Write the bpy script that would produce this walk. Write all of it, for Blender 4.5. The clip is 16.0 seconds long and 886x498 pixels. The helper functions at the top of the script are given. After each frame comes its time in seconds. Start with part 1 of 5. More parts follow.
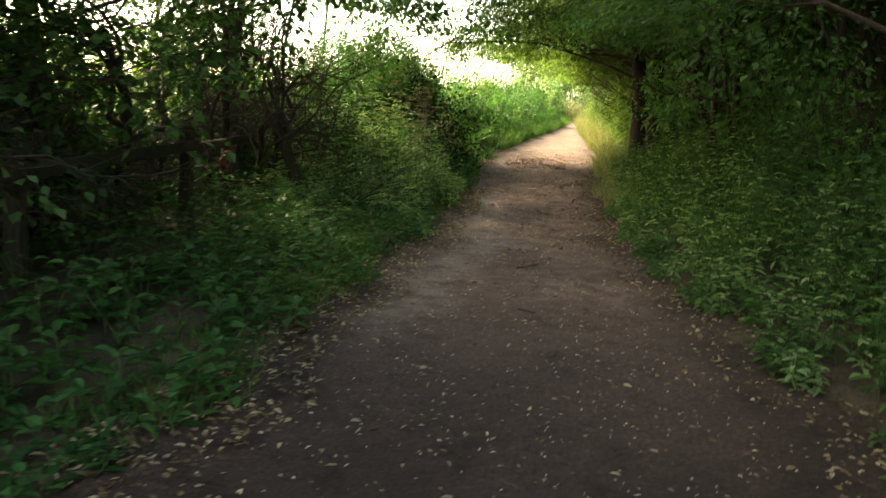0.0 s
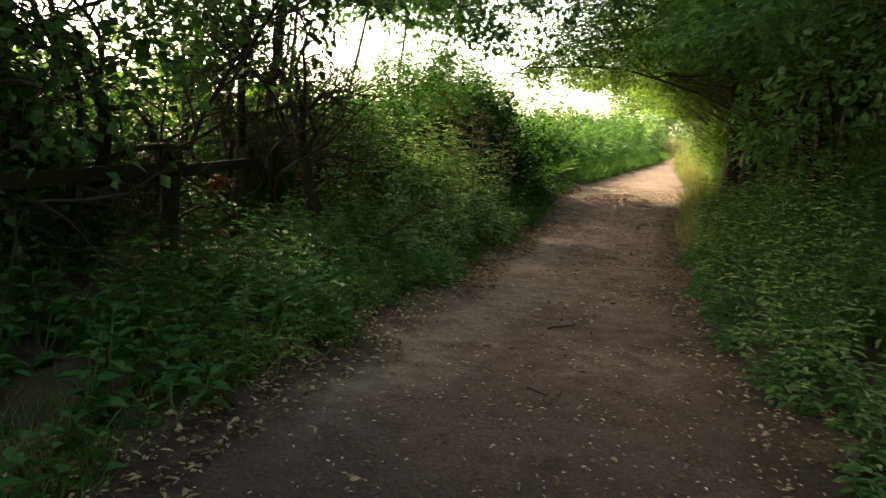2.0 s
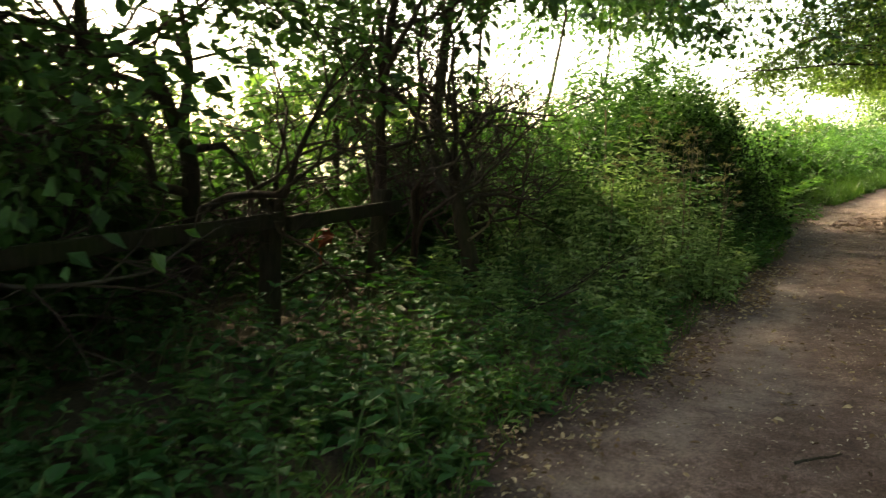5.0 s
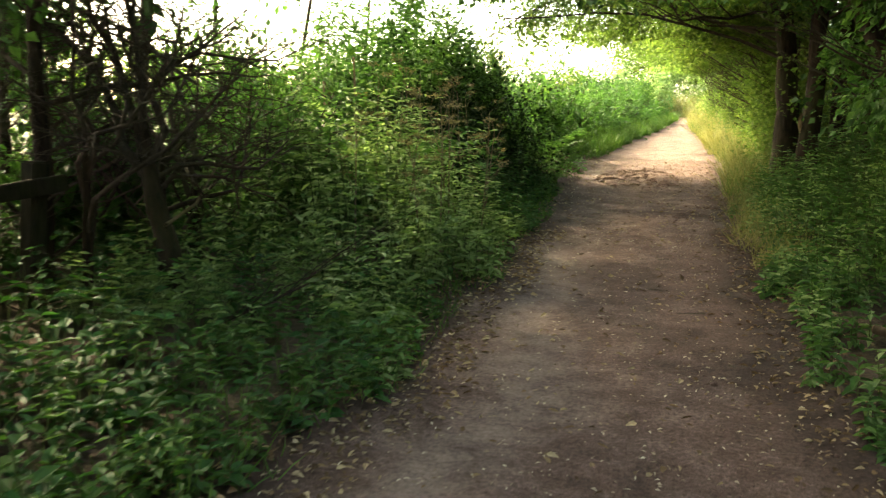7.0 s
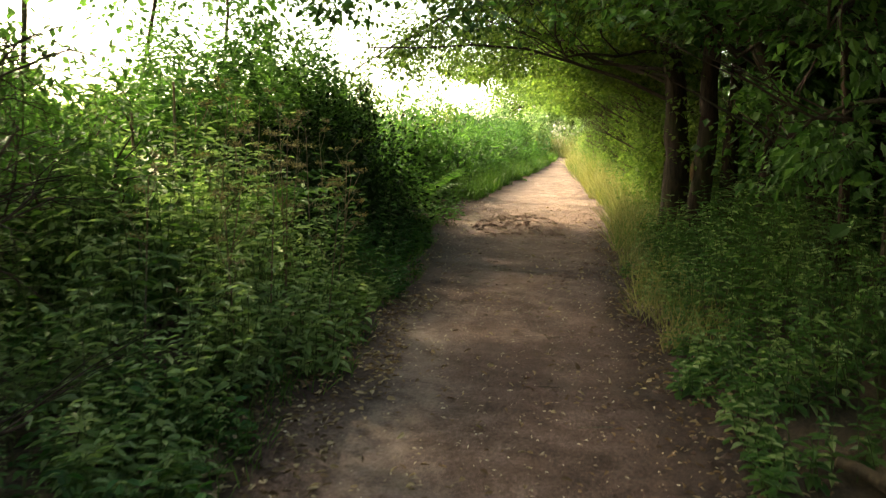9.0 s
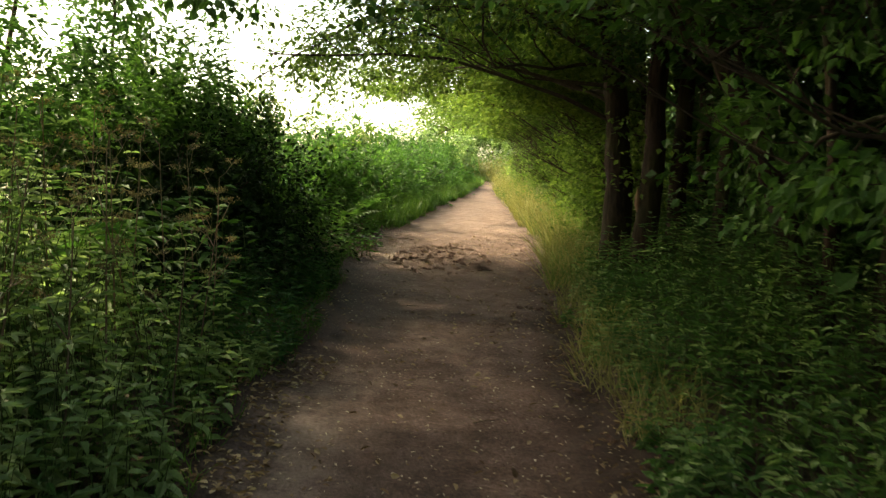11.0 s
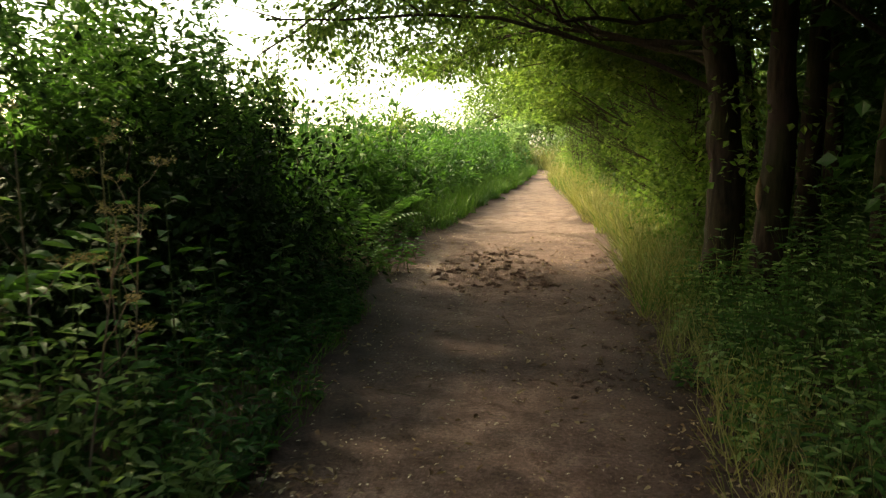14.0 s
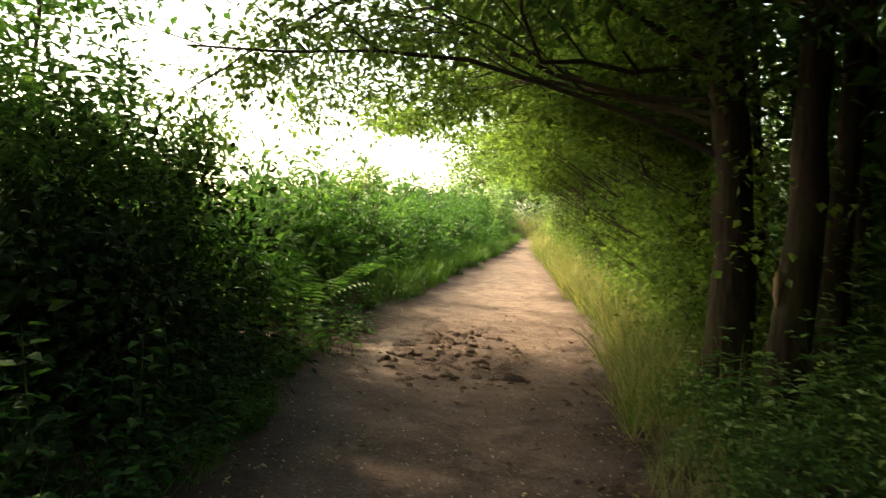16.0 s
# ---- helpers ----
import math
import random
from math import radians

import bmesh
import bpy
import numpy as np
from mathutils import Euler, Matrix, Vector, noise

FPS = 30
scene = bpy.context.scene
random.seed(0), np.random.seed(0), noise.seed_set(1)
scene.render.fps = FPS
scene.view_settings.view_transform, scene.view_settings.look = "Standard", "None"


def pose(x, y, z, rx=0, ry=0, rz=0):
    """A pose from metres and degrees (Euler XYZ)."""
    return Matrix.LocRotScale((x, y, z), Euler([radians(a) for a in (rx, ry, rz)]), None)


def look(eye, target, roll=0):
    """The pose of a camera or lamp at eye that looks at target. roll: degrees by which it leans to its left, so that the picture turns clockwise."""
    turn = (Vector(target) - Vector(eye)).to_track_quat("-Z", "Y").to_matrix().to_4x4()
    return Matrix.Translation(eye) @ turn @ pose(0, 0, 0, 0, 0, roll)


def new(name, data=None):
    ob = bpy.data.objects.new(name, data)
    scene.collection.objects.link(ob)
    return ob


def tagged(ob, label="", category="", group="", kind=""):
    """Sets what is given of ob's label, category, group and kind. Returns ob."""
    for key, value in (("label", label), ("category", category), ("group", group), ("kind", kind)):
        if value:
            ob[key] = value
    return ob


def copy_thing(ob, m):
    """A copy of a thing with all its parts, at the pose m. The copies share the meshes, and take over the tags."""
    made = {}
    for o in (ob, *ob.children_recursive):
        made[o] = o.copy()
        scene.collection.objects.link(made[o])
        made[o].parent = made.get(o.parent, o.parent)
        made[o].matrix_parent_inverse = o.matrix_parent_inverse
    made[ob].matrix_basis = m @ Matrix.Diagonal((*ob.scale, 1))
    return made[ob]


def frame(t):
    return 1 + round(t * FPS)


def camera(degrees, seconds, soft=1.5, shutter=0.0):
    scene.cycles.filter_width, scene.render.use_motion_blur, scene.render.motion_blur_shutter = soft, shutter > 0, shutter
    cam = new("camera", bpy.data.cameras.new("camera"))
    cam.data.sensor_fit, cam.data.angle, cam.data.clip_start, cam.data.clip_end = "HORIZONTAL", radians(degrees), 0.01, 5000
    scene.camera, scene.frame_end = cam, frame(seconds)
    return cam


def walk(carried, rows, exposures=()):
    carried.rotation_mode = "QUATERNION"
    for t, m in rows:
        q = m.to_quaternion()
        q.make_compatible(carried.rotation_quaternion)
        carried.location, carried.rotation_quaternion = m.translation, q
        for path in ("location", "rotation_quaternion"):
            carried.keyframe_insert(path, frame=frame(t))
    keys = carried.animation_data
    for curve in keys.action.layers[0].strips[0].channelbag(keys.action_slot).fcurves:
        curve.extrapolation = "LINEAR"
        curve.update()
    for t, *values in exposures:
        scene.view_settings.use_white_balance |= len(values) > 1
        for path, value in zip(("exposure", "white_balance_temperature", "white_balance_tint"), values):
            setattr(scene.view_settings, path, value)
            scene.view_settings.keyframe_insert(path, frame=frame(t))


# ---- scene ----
cam = camera(55.43, 16.0, soft=1.3, shutter=0.5)
# seconds, eye x y z, heading, tilt, lean
PATH = [
    (0.0, 0.0, -0.0, 1.534, 9.27, -8.13, 2.55),
    (0.5, 0.135, 0.39, 1.513, 8.15, -6.76, 4.89),
    (1.0, 0.279, 0.73, 1.512, 6.23, -7.88, 5.49),
    (1.5, 0.352, 1.099, 1.53, 11.35, -7.1, 5.08),
    (2.0, 0.375, 1.467, 1.528, 16.14, -6.4, 4.03),
    (2.5, 0.4, 1.823, 1.503, 19.8, -7.48, 3.31),
    (3.0, 0.384, 2.235, 1.527, 26.22, -7.86, 2.56),
    (3.2, 0.344, 2.386, 1.524, 29.22, -7.71, 2.22),
    (4.2, 0.157, 2.981, 1.585, 34.0, -6.6, 1.69),
    (5.3, -0.048, 3.636, 1.651, 29.43, -5.37, 1.1),
    (5.5, -0.08, 3.763, 1.652, 28.21, -5.6, 0.56),
    (6.0, -0.155, 4.131, 1.674, 25.14, -4.99, 1.35),
    (6.5, -0.197, 4.469, 1.687, 20.6, -6.42, 1.61),
    (7.0, -0.23, 4.863, 1.69, 16.4, -8.39, 0.92),
    (7.5, -0.295, 5.248, 1.746, 15.15, -6.32, 0.84),
    (8.0, -0.392, 5.661, 1.752, 11.42, -7.27, 0.93),
    (8.5, -0.365, 6.075, 1.747, 8.74, -6.97, 1.39),
    (9.0, -0.389, 6.438, 1.783, 8.33, -5.85, 2.18),
    (9.2, -0.409, 6.594, 1.796, 7.3, -5.61, 2.29),
    (10.4, -0.425, 7.535, 1.819, 2.6, -4.56, 2.6),
    (11.3, -0.436, 8.24, 1.837, 5.5, -3.77, 2.84),
    (11.5, -0.466, 8.385, 1.854, 9.2, -3.55, 3.14),
    (12.0, -0.563, 8.72, 1.876, 11.83, -3.29, 3.44),
    (12.5, -0.594, 9.11, 1.862, 11.55, -3.85, 2.82),
    (13.0, -0.628, 9.502, 1.892, 10.9, -3.75, 2.65),
    (13.5, -0.661, 9.918, 1.903, 7.38, -4.66, 1.78),
    (14.0, -0.604, 10.331, 1.898, 6.97, -4.91, 0.89),
    (14.5, -0.582, 10.726, 1.93, 5.24, -2.94, 2.4),
    (15.0, -0.521, 11.118, 1.944, 2.66, -1.87, 3.09),
    (15.5, -0.459, 11.495, 1.963, 3.41, -1.41, 3.3),
    (16.0, -0.485, 11.827, 1.965, 6.11, -0.61, 3.88),
]
EXPOSURES = [(0.0, 3.23, 9600, 3), (1.0, 3.04, 9600, 3), (2.0, 2.85, 9600, 3), (3.0, 2.75, 9600, 3), (5.5, 3.13, 9600, 3), (6.0, 3.18, 9600, 3), (6.5, 2.25, 9600, 3), (7.0, 3.53, 9600, 3), (7.5, 3.23, 9600, 3), (8.0, 2.73, 9600, 3), (8.5, 2.83, 9600, 3), (9.0, 3.03, 9600, 3), (11.5, 2.44, 9600, 3), (12.5, 2.42, 9600, 3), (14.5, 2.42, 9600, 3), (16.0, 2.67, 9600, 3)]
walk(cam, [(t, pose(x, y, z, 90 + tilt, 0, heading) @ pose(0, 0, 0, 0, 0, lean)) for t, x, y, z, heading, tilt, lean in PATH],
     exposures=EXPOSURES)

# ---- light ----
SUN_WAY = Vector((-0.92, 0.39, 0.0)).normalized()
SUN_HEIGHT = radians(42)
world = bpy.data.worlds.new("sky")
scene.world = world
world.use_nodes = True
sky = world.node_tree.nodes.new("ShaderNodeTexSky")
sky.sky_type = 'NISHITA'
sky.sun_disc = False
sky.sun_elevation = SUN_HEIGHT
sky.sun_rotation = math.atan2(SUN_WAY.x, SUN_WAY.y)
sky.air_density, sky.dust_density, sky.ozone_density = 1.0, 3.0, 1.0
world.node_tree.nodes["Background"].inputs["Strength"].default_value = 0.15
world.node_tree.links.new(sky.outputs[0], world.node_tree.nodes["Background"].inputs["Color"])
sun = new("sun", bpy.data.lights.new("sun", 'SUN'))
sun.data.energy, sun.data.angle, sun.data.color = 2.3, radians(2.5), (1.0, 0.95, 0.86)
sun.matrix_world = look((SUN_WAY * math.cos(SUN_HEIGHT) + Vector((0, 0, math.sin(SUN_HEIGHT)))) * 60, (0, 0, 0))


# ---- materials ----
def material(name):
    m = bpy.data.materials.new(name)
    m.use_nodes = True
    t = m.node_tree
    b = t.nodes["Principled BSDF"]
    return m, t, b


def node(t, kind, **values):
    n = t.nodes.new(kind)
    for key, value in values.items():
        n.inputs[key.replace("_", " ")].default_value = value
    return n


def ramp(t, source, stops):
    r = t.nodes.new("ShaderNodeValToRGB")
    e = r.color_ramp.elements
    while len(e) < len(stops):
        e.new(0.5)
    for k, (place, colour) in enumerate(stops):
        e[k].position, e[k].color = place, (*colour, 1)
    t.links.new(source, r.inputs[0])
    return r.outputs[0]


def mixed(t, how, factor, a, b):
    n = t.nodes.new("ShaderNodeMix")
    n.data_type, n.blend_type = 'RGBA', how
    for socket, value in ((n.inputs[0], factor), (n.inputs[6], a), (n.inputs[7], b)):
        if hasattr(value, "is_output"):
            t.links.new(value, socket)
        else:
            socket.default_value = value if isinstance(value, float) else (*value, 1)
    return n.outputs[2]


def bump(t, b, source, strength, distance):
    n = node(t, "ShaderNodeBump", Strength=strength, Distance=distance)
    t.links.new(source, n.inputs["Height"])
    t.links.new(n.outputs[0], b.inputs["Normal"])


def leaf_material(name, dark, mid, light, through_light=0.4, rough=0.5, patch=0.35, gloss=0.2):
    """Leaves: each one of its own tone, patches of stands differ, light comes through the blade."""
    m, t, b = material(name)
    geo = t.nodes.new("ShaderNodeNewGeometry")
    one = ramp(t, geo.outputs["Random Per Island"], [(0.0, dark), (0.55, mid), (1.0, light)])
    place = t.nodes.new("ShaderNodeTexCoord")
    big = node(t, "ShaderNodeTexNoise", Scale=1.1, Detail=3.0)
    fine = node(t, "ShaderNodeTexNoise", Scale=60.0, Detail=2.0)
    t.links.new(place.outputs["Object"], big.inputs["Vector"])
    t.links.new(place.outputs["Object"], fine.inputs["Vector"])
    tone = ramp(t, big.outputs[0], [(0.3, (0.55, 0.62, 0.6)), (0.7, (1.25, 1.15, 0.9))])
    colour = mixed(t, 'MULTIPLY', patch * 2, one, tone)
    grain = ramp(t, fine.outputs[0], [(0.35, (0.75, 0.75, 0.75)), (0.65, (1.1, 1.1, 1.1))])
    colour = mixed(t, 'MULTIPLY', 0.6, colour, grain)
    t.links.new(colour, b.inputs["Base Color"])
    b.inputs["Roughness"].default_value = rough
    b.inputs["Specular IOR Level"].default_value = gloss
    glow = t.nodes.new("ShaderNodeBsdfTranslucent")
    t.links.new(mixed(t, 'MULTIPLY', 1.0, colour, (1.12, 1.30, 0.66)), glow.inputs["Color"])
    mix = t.nodes.new("ShaderNodeMixShader")
    mix.inputs[0].default_value = through_light
    t.links.new(b.outputs[0], mix.inputs[1])
    t.links.new(glow.outputs[0], mix.inputs[2])
    t.links.new(mix.outputs[0], t.nodes["Material Output"].inputs["Surface"])
    return m


def bark_material(name, dark, light, scale=6.0, relief=0.02, moss=0.0):
    m, t, b = material(name)
    place = t.nodes.new("ShaderNodeTexCoord")
    stretch = node(t, "ShaderNodeMapping", Scale=(scale, scale, scale * 0.18))
    t.links.new(place.outputs["Object"], stretch.inputs["Vector"])
    ridges = node(t, "ShaderNodeTexNoise", Scale=4.0, Detail=6.0, Roughness=0.65)
    t.links.new(stretch.outputs[0], ridges.inputs["Vector"])
    blot = node(t, "ShaderNodeTexNoise", Scale=2.2, Detail=4.0)
    t.links.new(place.outputs["Object"], blot.inputs["Vector"])
    colour = ramp(t, ridges.outputs[0], [(0.3, dark), (0.7, light)])
    if moss:
        cover = ramp(t, blot.outputs[0], [(0.48, (0, 0, 0)), (0.62, (moss, moss, moss))])
        colour = mixed(t, 'MIX', cover, colour, (0.035, 0.055, 0.018))
    colour = mixed(t, 'MULTIPLY', 0.5, colour, blot.outputs["Color"])
    t.links.new(colour, b.inputs["Base Color"])
    b.inputs["Roughness"].default_value = 0.92
    b.inputs["Specular IOR Level"].default_value = 0.15
    bump(t, b, ridges.outputs[0], 0.9, relief)
    return m


def soil_material(name, dark, mid, light, mask_colour):
    m, t, b = material(name)
    place = t.nodes.new("ShaderNodeTexCoord")
    layers = []
    for scale, detail in ((0.7, 4.0), (5.0, 6.0), (45.0, 5.0), (160.0, 3.0)):
        n = node(t, "ShaderNodeTexNoise", Scale=scale, Detail=detail, Roughness=0.6)
        t.links.new(place.outputs["Object"], n.inputs["Vector"])
        layers.append(n.outputs[0])
    colour = ramp(t, layers[1], [(0.3, dark), (0.5, mid), (0.72, light)])
    colour = mixed(t, 'MULTIPLY', 0.8, colour, ramp(t, layers[0], [(0.35, (0.58, 0.56, 0.56)), (0.62, (1.3, 1.28, 1.25))]))
    colour = mixed(t, 'MULTIPLY', 0.9, colour, ramp(t, layers[2], [(0.3, (0.42, 0.40, 0.39)), (0.55, (1.05, 1.05, 1.05)), (0.75, (1.7, 1.7, 1.7))]))
    colour = mixed(t, 'MULTIPLY', 0.7, colour, ramp(t, layers[3], [(0.35, (0.45, 0.45, 0.45)), (0.68, (1.5, 1.5, 1.5))]))
    # this mask mixes in mud and painted shade on the path, grass on the ground
    mud_shade_grass = t.nodes.new("ShaderNodeAttribute")
    mud_shade_grass.attribute_name = "mud_shade_grass"
    edge = mixed(t, 'MULTIPLY', 1.0, mud_shade_grass.outputs["Color"], ramp(t, layers[1], [(0.3, (0.4, 0.4, 0.4)), (0.65, (1, 1, 1))]))
    colour = mixed(t, 'MIX', edge, colour, mixed(t, 'MULTIPLY', 1.0, ramp(t, layers[2], [(0.3, (0.5, 0.5, 0.5)), (0.7, (1.2, 1.2, 1.2))]), mask_colour))
    worn_pale = t.nodes.new("ShaderNodeAttribute")
    worn_pale.attribute_name = "worn_pale"
    pale_share = mixed(t, 'MULTIPLY', 1.0, worn_pale.outputs["Color"], ramp(t, layers[1], [(0.35, (0.25, 0.25, 0.25)), (0.6, (1, 1, 1))]))
    colour = mixed(t, 'MIX', pale_share, colour, mixed(t, 'MULTIPLY', 1.0, ramp(t, layers[2], [(0.3, (0.62, 0.6, 0.58)), (0.7, (1.15, 1.15, 1.15))]), (0.27, 0.212, 0.184)))
    t.links.new(colour, b.inputs["Base Color"])
    b.inputs["Roughness"].default_value = 0.92
    b.inputs["Specular IOR Level"].default_value = 0.25
    both = mixed(t, 'ADD', 0.6, layers[2], layers[3])
    bump(t, b, both, 1.0, 0.02)
    return m


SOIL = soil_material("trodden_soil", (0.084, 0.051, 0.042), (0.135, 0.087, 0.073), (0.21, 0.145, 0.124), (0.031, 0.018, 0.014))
EARTH = soil_material("woodland_earth", (0.045, 0.033, 0.022), (0.075, 0.055, 0.036), (0.11, 0.08, 0.05), (0.19, 0.20, 0.10))
CLOD = soil_material("clod_soil", (0.12, 0.078, 0.064), (0.18, 0.12, 0.10), (0.25, 0.175, 0.15), (0.05, 0.035, 0.026))
BARK = bark_material("bark", (0.018, 0.011, 0.008), (0.072, 0.046, 0.032), 6.0, 0.03, 0.35)
SCAR = bark_material("bare_wood", (0.20, 0.13, 0.08), (0.36, 0.25, 0.16), 9.0, 0.01)
LOG_BARK = bark_material("rotten_bark", (0.07, 0.042, 0.026), (0.19, 0.12, 0.075), 9.0, 0.012)
TWIG = bark_material("twig_bark", (0.030, 0.022, 0.017), (0.095, 0.070, 0.052), 14.0, 0.006)
DEADWOOD = bark_material("dead_wood", (0.055, 0.042, 0.033), (0.17, 0.135, 0.105), 14.0, 0.006)
OLD_TIMBER = bark_material("weathered_timber", (0.022, 0.017, 0.012), (0.070, 0.054, 0.038), 10.0, 0.006, 0.6)
GREEN_STEM = bark_material("green_stem", (0.05, 0.085, 0.025), (0.12, 0.16, 0.06), 20.0, 0.002)
DRY_STEM = bark_material("dry_stem", (0.12, 0.09, 0.055), (0.26, 0.21, 0.14), 20.0, 0.002)
NETTLE = leaf_material("nettle_leaf", (0.016, 0.062, 0.019), (0.032, 0.108, 0.032), (0.060, 0.168, 0.054), 0.32, 0.55)
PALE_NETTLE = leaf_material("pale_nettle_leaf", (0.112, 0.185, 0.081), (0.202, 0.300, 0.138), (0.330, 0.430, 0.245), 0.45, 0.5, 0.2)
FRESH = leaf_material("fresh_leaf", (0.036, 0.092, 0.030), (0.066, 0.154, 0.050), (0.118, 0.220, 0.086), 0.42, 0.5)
# lighter yellow-green and darker green: sun and shade partly put into leaf colour
SUN_TONED = leaf_material("sun_toned_leaf", (0.062, 0.108, 0.034), (0.106, 0.170, 0.055), (0.178, 0.236, 0.095), 0.62, 0.5)
SHADE_TONED = leaf_material("shade_toned_leaf", (0.026, 0.066, 0.022), (0.048, 0.114, 0.038), (0.080, 0.162, 0.060), 0.40, 0.5)
# near-black leaf colour that stands in for deep shade
SHADE_DARKENED = leaf_material("shade_darkened_leaf", (0.010, 0.026, 0.008), (0.018, 0.042, 0.012), (0.030, 0.062, 0.018), 0.15, 0.6, gloss=0.10)
STRAW = leaf_material("dry_grass", (0.14, 0.15, 0.06), (0.26, 0.245, 0.12), (0.40, 0.36, 0.21), 0.35, 0.6)
GRASS = leaf_material("green_grass", (0.040, 0.102, 0.022), (0.072, 0.158, 0.034), (0.120, 0.204, 0.067), 0.4, 0.5)
LITTER = leaf_material("dead_leaf", (0.07, 0.042, 0.026), (0.20, 0.13, 0.08), (0.48, 0.38, 0.27), 0.12, 0.7)
CHIP = leaf_material("pale_chip", (0.20, 0.145, 0.11), (0.42, 0.34, 0.27), (0.72, 0.64, 0.54), 0.05, 0.8)
SEED = leaf_material("dry_umbel", (0.14, 0.11, 0.06), (0.22, 0.18, 0.10), (0.30, 0.25, 0.15), 0.2, 0.8)
RUST_LEAF = leaf_material("red_leaf", (0.10, 0.022, 0.012), (0.15, 0.03, 0.016), (0.20, 0.045, 0.02), 0.2, 0.6)

# ---- the lie of the land ----
GROUND = (-0.03642, 0.03893, 0.000053, 0.001690)

EDGES = [(-8, -1.9, 1.8), (2.7, -1.77, 1.55), (3.9, -1.66, 1.42), (5.6, -1.72, 1.14), (7.5, -1.72, 0.76), (9.5, -1.68, 0.50), (12, -1.80, 0.42),
         (15, -1.95, 0.34), (17, -2.20, 0.38), (20, -2.52, 0.42), (23, -2.62, 0.58), (26, -2.32, 0.32), (31, -2.2, 0.16), (36, -1.9, -0.05), (41, -1.6, -0.35),
         (46, -1.5, -0.40), (52, -1.15, -0.30), (58, -1.05, -0.30), (66, -1.9, -1.2)]
EDGE_Y, EDGE_L, EDGE_R = (np.array([e[k] for e in EDGES], float) for k in range(3))


def left_edge(y):
    return np.interp(y, EDGE_Y, EDGE_L) + 0.07 * np.sin(np.asarray(y) * 2.3) + 0.05 * np.sin(np.asarray(y) * 5.1 + 1)


def right_edge(y):
    return np.interp(y, EDGE_Y, EDGE_R) + 0.06 * np.sin(np.asarray(y) * 2.9 + 2) + 0.05 * np.sin(np.asarray(y) * 6.3)


def lie(x, y):
    """Height of the ground."""
    xc, yc = np.clip(x, -9, 9), np.clip(y, -8, 62)
    return GROUND[0] * xc + GROUND[1] * yc + GROUND[2] * yc * yc + GROUND[3] * xc * yc


def ripple(x, y):
    return (0.5 * np.sin(1.7 * x + 0.6 * y) * np.sin(1.1 * y + 0.4) + 0.3 * np.sin(4.3 * x - 2.1 * y + 1) + 0.25 * np.sin(7.7 * y + 3.1 * x)
            + 0.2 * np.sin(13.0 * x + 9.1 * y) + 0.16 * np.sin(21.0 * y - 17.0 * x))


def bank(x, y):
    """The verge rises a little beside the trodden path."""
    d = np.maximum(left_edge(y) - x, x - right_edge(y))
    return np.clip(d, -0.25, 1.6) * 0.10


def land(x, y):
    x, y = np.asarray(x, float), np.asarray(y, float)
    return lie(x, y) + bank(x, y)


# ---- building blocks ----
def mesh_from(name, verts, loops, starts, totals, mat, smooth=True):
    """A mesh from flat arrays."""
    me = bpy.data.meshes.new(name)
    me.vertices.add(len(verts))
    me.vertices.foreach_set("co", np.ascontiguousarray(verts, np.float32).ravel())
    me.loops.add(len(loops))
    me.loops.foreach_set("vertex_index", np.ascontiguousarray(loops, np.int32))
    me.polygons.add(len(starts))
    me.polygons.foreach_set("loop_start", np.ascontiguousarray(starts, np.int32))
    me.polygons.foreach_set("loop_total", np.ascontiguousarray(totals, np.int32))
    me.polygons.foreach_set("use_smooth", np.full(len(starts), smooth))
    me.materials.append(mat)
    me.update(calc_edges=True)
    return me


def unit(v):
    return v / np.maximum(np.linalg.norm(v, axis=-1, keepdims=True), 1e-6)


